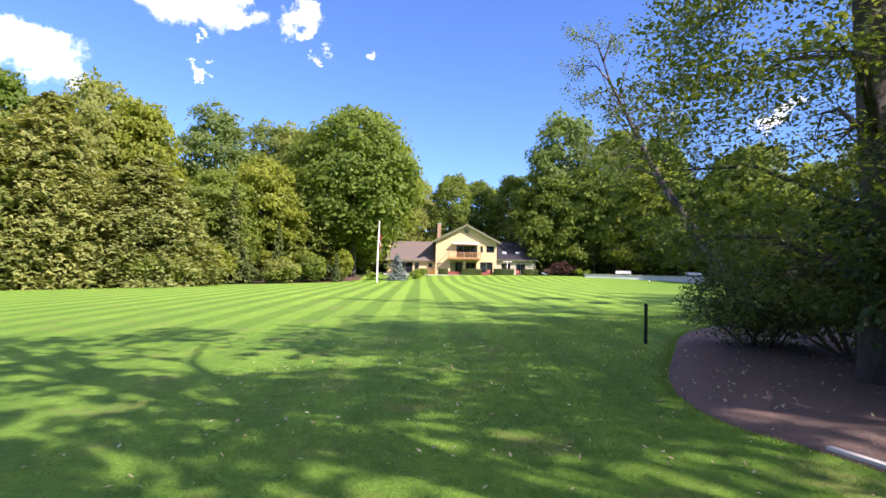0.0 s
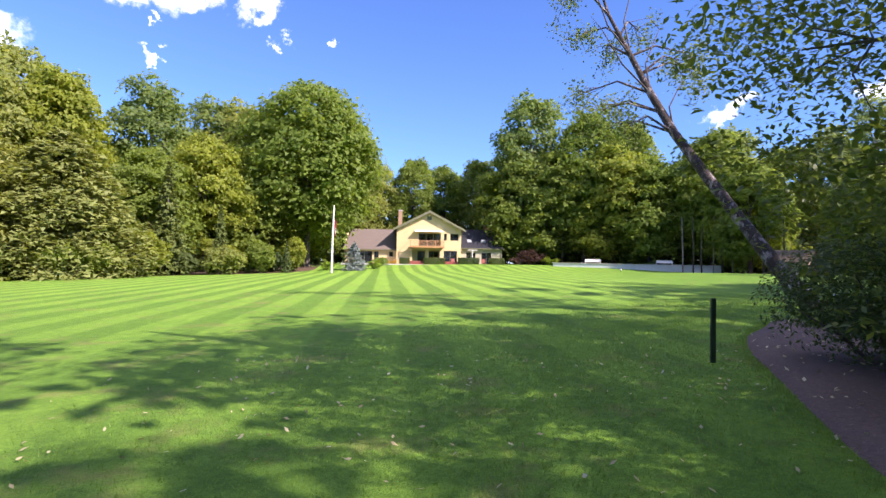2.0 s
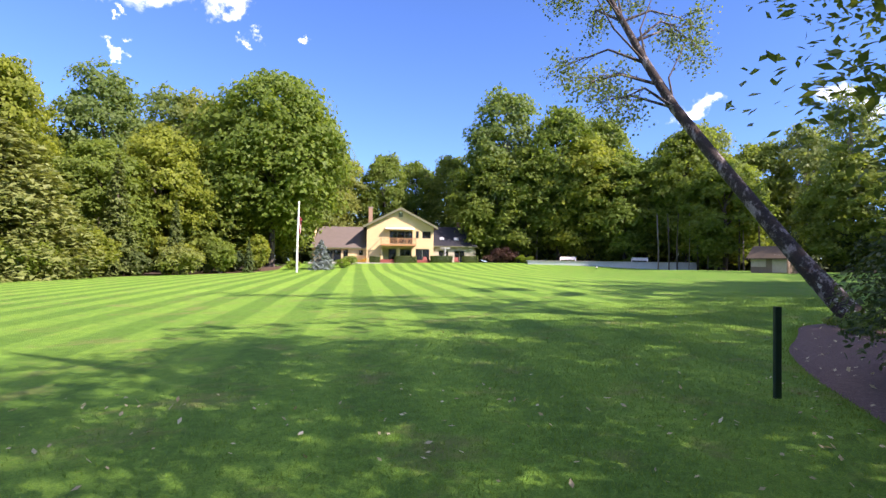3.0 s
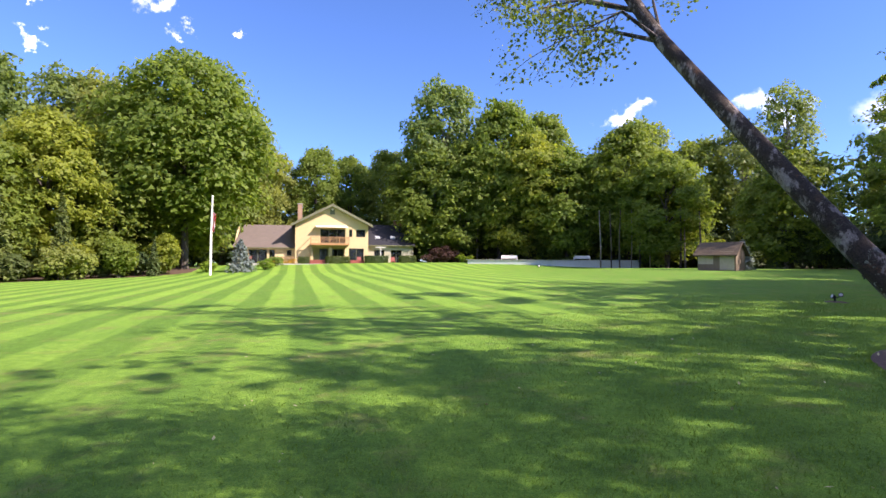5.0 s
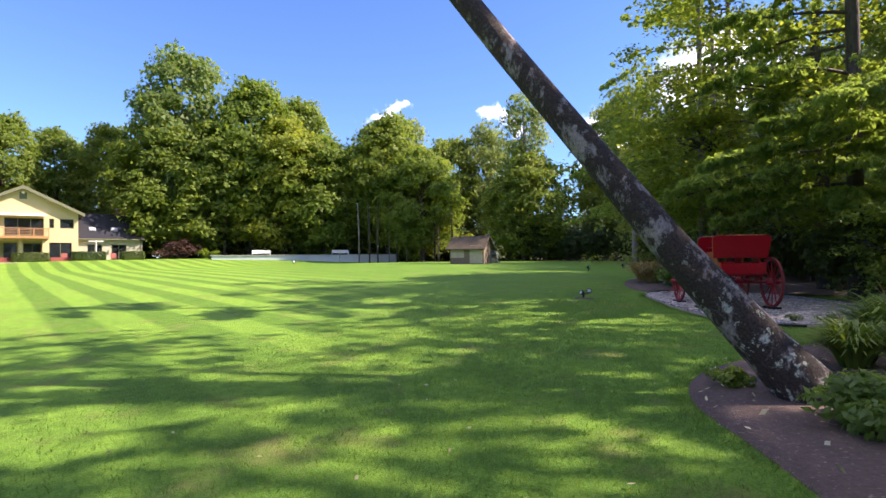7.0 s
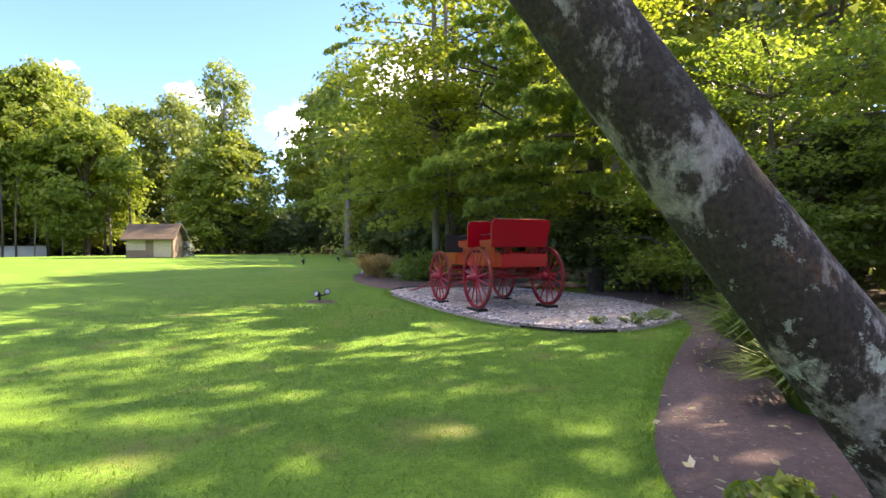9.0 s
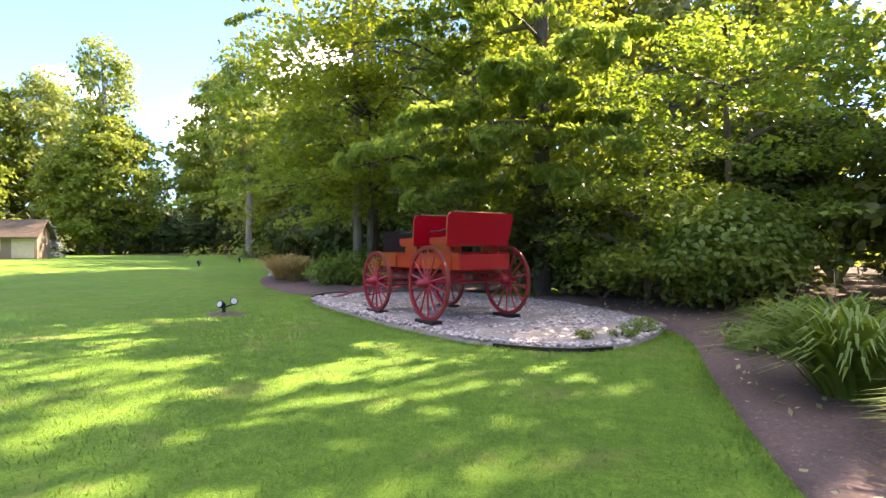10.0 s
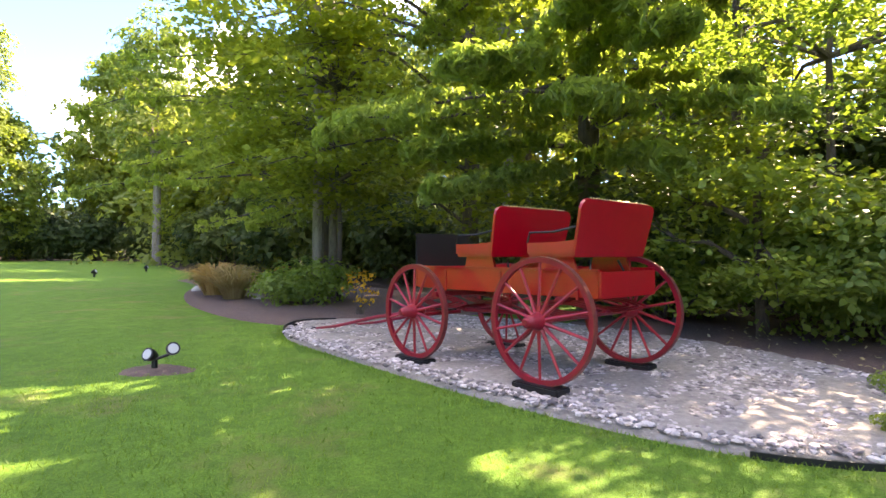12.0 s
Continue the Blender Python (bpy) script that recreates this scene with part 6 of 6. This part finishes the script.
def flag_cloth():
    m, nt, b = material("striped_cloth")
    co = nt.nodes.new("ShaderNodeTexCoord")
    sep = nt.nodes.new("ShaderNodeSeparateXYZ")
    nt.links.new(co.outputs["Object"], sep.inputs[0])
    w = nt.nodes.new("ShaderNodeMath")
    w.operation = 'SINE'
    k = nt.nodes.new("ShaderNodeMath")
    k.operation = 'MULTIPLY'
    k.inputs[1].default_value = 40
    nt.links.new(sep.outputs[0], k.inputs[0])
    nt.links.new(k.outputs[0], w.inputs[0])
    c = ramp(nt, w.outputs[0], ((0.45, (0.5, 0.03, 0.05)), (0.55, (0.75, 0.72, 0.7))))
    nt.links.new(c, b.inputs["Base Color"])
    b.inputs["Roughness"].default_value = 0.85
    return m


M_FLAGSTRIPE = flag_cloth()
flag()


# ---- pool side ----
M_POOLWALL = plain("pool_wall", (0.45, 0.50, 0.50), 0.7, 0, 0.12, 1.5)


def pool():
    z = ground_z(34, 86)
    t = thing("pool_wall", pose(34.5, 86.0, z, 0, 0, -17), "long pale grey-blue pool wall beyond the lawn", "wall")
    for i in range(6):
        part("panel", box(bmesh.new(), -10.0 + i * 4.0, 0, -0.3, 3.96, 0.35, 1.05), M_POOLWALL, t)
    part("coping", box(bmesh.new(), 0, 0, 0.752, 24.4, 0.6, 0.08, 0.01), M_STONE, t)
    d = thing("pool_deck", pose(34.5, 86.0, z, 0, 0, -17), "pale pool deck behind the wall", "deck")
    part("slab", box(bmesh.new(), 0, 4.5, -0.3, 24.0, 8.4, 1.0), M_STONE, d)
    for x in (-6.0, 4.4):
        b = thing("white_bench", pose(34.5, 86.0, z, 0, 0, -17) @ Matrix.Translation((x, 1.6, 0.70)) @ Matrix.Diagonal((0.8, 0.8, 0.8, 1)), "white wooden bench beside the pool", "bench", "pool benches")
        part("seat", box(bmesh.new(), 0, 0, 0.4, 2.9, 0.55, 0.07, 0.01), M_WHITE, b)
        part("backrest", box(bmesh.new(), 0, 0.28, 0.45, 2.9, 0.07, 0.5, 0.01), M_WHITE, b)
        for sx in (-1.4, 1.4):
            part("arm", box(bmesh.new(), sx, 0, 0, 0.12, 0.6, 0.75, 0.01), M_WHITE, b)
    f = thing("pool_fence", pose(34.5, 86.0, z, 0, 0, -17), "low dark metal fence beside the pool", "fence")
    for i in range(16):
        part("post", box(bmesh.new(), 12.4 + i * 0.9, 0.1 * i, -0.2, 0.06, 0.06, 1.2), M_BLACK, f)
    part("rail", tube(bmesh.new(), [(12.4, 0, 0.9), (25.9, 1.5, 0.9)], 0.03, 6), M_BLACK, f)
    h = thing("pool_house", on_ground(46.0, 101.0, -20), "small dark pool house among the trees", "shed")
    part("wall", box(bmesh.new(), 0, 0, 0, 5, 4, 2.3), M_SHED, h)
    part("roof", prism(bmesh.new(), [(-3.0, 2.2), (3.0, 2.2), (0, 3.9)], "y", -2.5, 2.5), M_ROOF, h)


pool()


# ---- lawn detail ----
def inside(poly):
    P = np.array(poly)
    def test(x, y):
        c = np.zeros(len(x), bool)
        for (x0, y0), (x1, y1) in zip(P, np.roll(P, -1, 0)):
            hit = ((y0 > y) != (y1 > y)) & (x < (x1 - x0) * (y - y0) / (y1 - y0 + 1e-12) + x0)
            c ^= hit
        return c
    return test


IN_BED, IN_GRAVEL, IN_FLOWER = inside(BED_EDGE + BED_BACK[::-1]), inside(GRAVEL_EDGE + GRAVEL_BACK[::-1]), inside(FLOWER_EDGE + FLOWER_BACK[::-1])


def heights(x, y):
    side = np.where(x < 0, 0.027 * np.maximum(-45, x), 0.32 * np.tanh(x / 14))
    return -0.3 + side + 0.007 * (np.clip(y, -5, 110) - 9)


def grass():
    """Blades on the lawn along the way walked and at the rims of the beds."""
    rng = np.random.default_rng(8)
    line = np.array(resample([(0.2, 2.0), (0.8, 9.0), (2.6, 13.5), (5.2, 17.5), (9.5, 21.5), (14.5, 24.6), (17.5, 27.5)], 200))
    n = 130000
    i = rng.integers(0, 200, n)
    r, a = 5.0 * rng.random(n) ** 0.75, rng.random(n) * 2 * math.pi
    x, y = line[i, 0] + r * np.cos(a), line[i, 1] + r * np.sin(a)
    rim = np.array(resample(BED_EDGE, 400) + resample(GRAVEL_EDGE, 200))
    j = rng.integers(0, 600, 26000)
    x, y = np.concatenate([x, rim[j, 0] + rng.normal(size=26000) * 0.12]), np.concatenate([y, rim[j, 1] + rng.normal(size=26000) * 0.12])
    ok = ~(IN_BED(x, y) | IN_GRAVEL(x, y) | IN_FLOWER(x, y))
    x, y = x[ok], y[ok]
    n = len(x)
    h, w = rng.uniform(0.02, 0.05, n), rng.uniform(0.003, 0.006, n)
    a, lean = rng.random(n) * 2 * math.pi, rng.normal(size=(n, 2)) * 0.02
    z = heights(x, y) - 0.004
    V = np.empty((n, 3, 3), np.float32)
    V[:, 0] = np.stack([x - w * np.cos(a), y - w * np.sin(a), z], 1)
    V[:, 1] = np.stack([x + w * np.cos(a), y + w * np.sin(a), z], 1)
    V[:, 2] = np.stack([x + lean[:, 0], y + lean[:, 1], z + h], 1)
    me = bpy.data.meshes.new("grass")
    me.vertices.add(3 * n)
    me.vertices.foreach_set("co", V.reshape(-1))
    me.loops.add(3 * n)
    me.loops.foreach_set("vertex_index", np.arange(3 * n, dtype=np.int32))
    me.polygons.add(n)
    me.polygons.foreach_set("loop_start", np.arange(0, 3 * n, 3, dtype=np.int32))
    me.update(calc_edges=True)
    me.materials.append(M_GRASS)
    tagged(new("grass", me), "short green grass blades of the lawn", "grass", "", "stuff")


grass()
M_FALLEN = leafy("fallen_leaves", (0.20, 0.15, 0.07), (0.45, 0.38, 0.22), (0.70, 0.66, 0.50), 0.2)


def fallen(name, n, cx, cy, sx, sy, seed, label, size=0.05, keep=None, lift=0.02):
    rng = np.random.default_rng(seed)
    x, y = cx + rng.uniform(-1, 1, n) * sx, cy + rng.uniform(-1, 1, n) * sy
    if keep is not None:
        k = keep(x, y)
        x, y = x[k], y[k]
    P = np.stack([x, y, heights(x, y) + lift + 0.02 * rng.random(len(x))], 1)
    me = leaf_mesh(name, P, np.array([0, 0, 1.0]) + rng.normal(size=(len(x), 3)) * 0.4, size, M_FALLEN, rng, 0.55)
    tagged(new(name, me), label, "leaves", "", "stuff")


fallen("fallen_leaves", 700, 1.0, 8.0, 5.0, 7.0, 1, "dry fallen leaves scattered on the lawn", 0.06, lambda x, y: ~IN_BED(x, y), 0.03)
fallen("fallen_leaves", 160, 6.0, 16.0, 5.0, 6.0, 2, "dry fallen leaves scattered on the lawn", 0.045, lambda x, y: ~IN_BED(x, y), 0.03)
fallen("fallen_leaves", 1500, 9.0, 12.0, 6.5, 8.5, 3, "pale fallen leaves and chips on the mulch", 0.075, IN_BED, 0.085)
fallen("fallen_leaves", 500, 16.0, 18.5, 6.0, 2.0, 4, "pale fallen leaves and chips on the mulch", 0.06, IN_BED, 0.085)


# ---- gravel stones ----
def stone_shape(seed):
    rng = random.Random(seed)
    bm = bmesh.new()
    bmesh.ops.create_icosphere(bm, subdivisions=1, radius=1)
    s = (rng.uniform(0.8, 1.3), rng.uniform(0.6, 0.9), rng.uniform(0.4, 0.6))
    for v in bm.verts:
        v.co = Vector((v.co.x * s[0], v.co.y * s[1], v.co.z * s[2])) * rng.uniform(0.8, 1.15)
    return bm


def pebble_material():
    m, nt, b = material("pebbles")
    geo, obi = nt.nodes.new("ShaderNodeNewGeometry"), nt.nodes.new("ShaderNodeObjectInfo")
    add = nt.nodes.new("ShaderNodeMath")
    add.operation = 'ADD'
    nt.links.new(geo.outputs["Random Per Island"], add.inputs[0])
    nt.links.new(obi.outputs["Random"], add.inputs[1])
    fr = nt.nodes.new("ShaderNodeMath")
    fr.operation = 'FRACT'
    nt.links.new(add.outputs[0], fr.inputs[0])
    c = ramp(nt, fr.outputs[0], ((0.0, (0.12, 0.105, 0.10)), (0.35, (0.31, 0.275, 0.255)), (0.7, (0.46, 0.41, 0.38)), (1.0, (0.64, 0.59, 0.55))))
    c = blend(nt, c, ramp(nt, noise_at(nt, 60, 4), ((0.3, (0.75, 0.72, 0.7)), (0.7, (1.1, 1.1, 1.1)))), 0.7, 'MULTIPLY')
    nt.links.new(c, b.inputs["Base Color"])
    b.inputs["Roughness"].default_value = 0.85
    return m


def gravel():
    rng = np.random.default_rng(12)
    mat = pebble_material()
    x, y = rng.uniform(15.8, 24.0, 23000), rng.uniform(19.4, 27.6, 23000)
    k = IN_GRAVEL(x, y)
    x, y = x[k], y[k]
    shapes = []
    for s in range(6):
        bm = stone_shape(s)
        bm.verts.ensure_lookup_table()
        shapes.append((np.array([v.co[:] for v in bm.verts]), np.array([[v.index for v in f.verts] for f in bm.faces])))
        bm.free()
    near = np.argsort((x - 16.6) ** 2 + (y - 21.8) ** 2)[:300]
    bed = bpy.data.objects["gravel_bed"]
    metas = []
    for s, (V, F) in enumerate(shapes):
        me = bpy.data.meshes.new("stone")
        me.from_pydata([tuple(v) for v in V], [], [tuple(f) for f in F])
        me.materials.append(mat)
        metas.append(me)
    VV, FF, base = [], [], 0
    size, rz = rng.uniform(0.018, 0.045, len(x)), rng.random(len(x)) * 6.28
    picked = set(near.tolist())
    z = heights(x, y) + 0.062
    for i in range(len(x)):
        if i in picked:
            continue
        V, F = shapes[i % 6]
        c, s = math.cos(rz[i]), math.sin(rz[i])
        q = V * size[i]
        VV.append(np.stack([q[:, 0] * c - q[:, 1] * s + x[i], q[:, 0] * s + q[:, 1] * c + y[i], q[:, 2] + z[i]], 1))
        FF.append(F + base)
        base += len(V)
    V, F = np.concatenate(VV), np.concatenate(FF)
    me = bpy.data.meshes.new("gravel")
    me.from_pydata(V.tolist(), [], F.tolist())
    me.materials.append(mat)
    tagged(new("gravel", me), "loose pale grey gravel stones", "gravel", "", "stuff")
    for i in near:
        o = new("stone", metas[int(i) % 6])
        o.matrix_world = pose(x[i], y[i], z[i], 0, 0, math.degrees(rz[i])) @ Matrix.Diagonal((size[i],) * 3 + (1,))
        o.parent = bed


gravel()
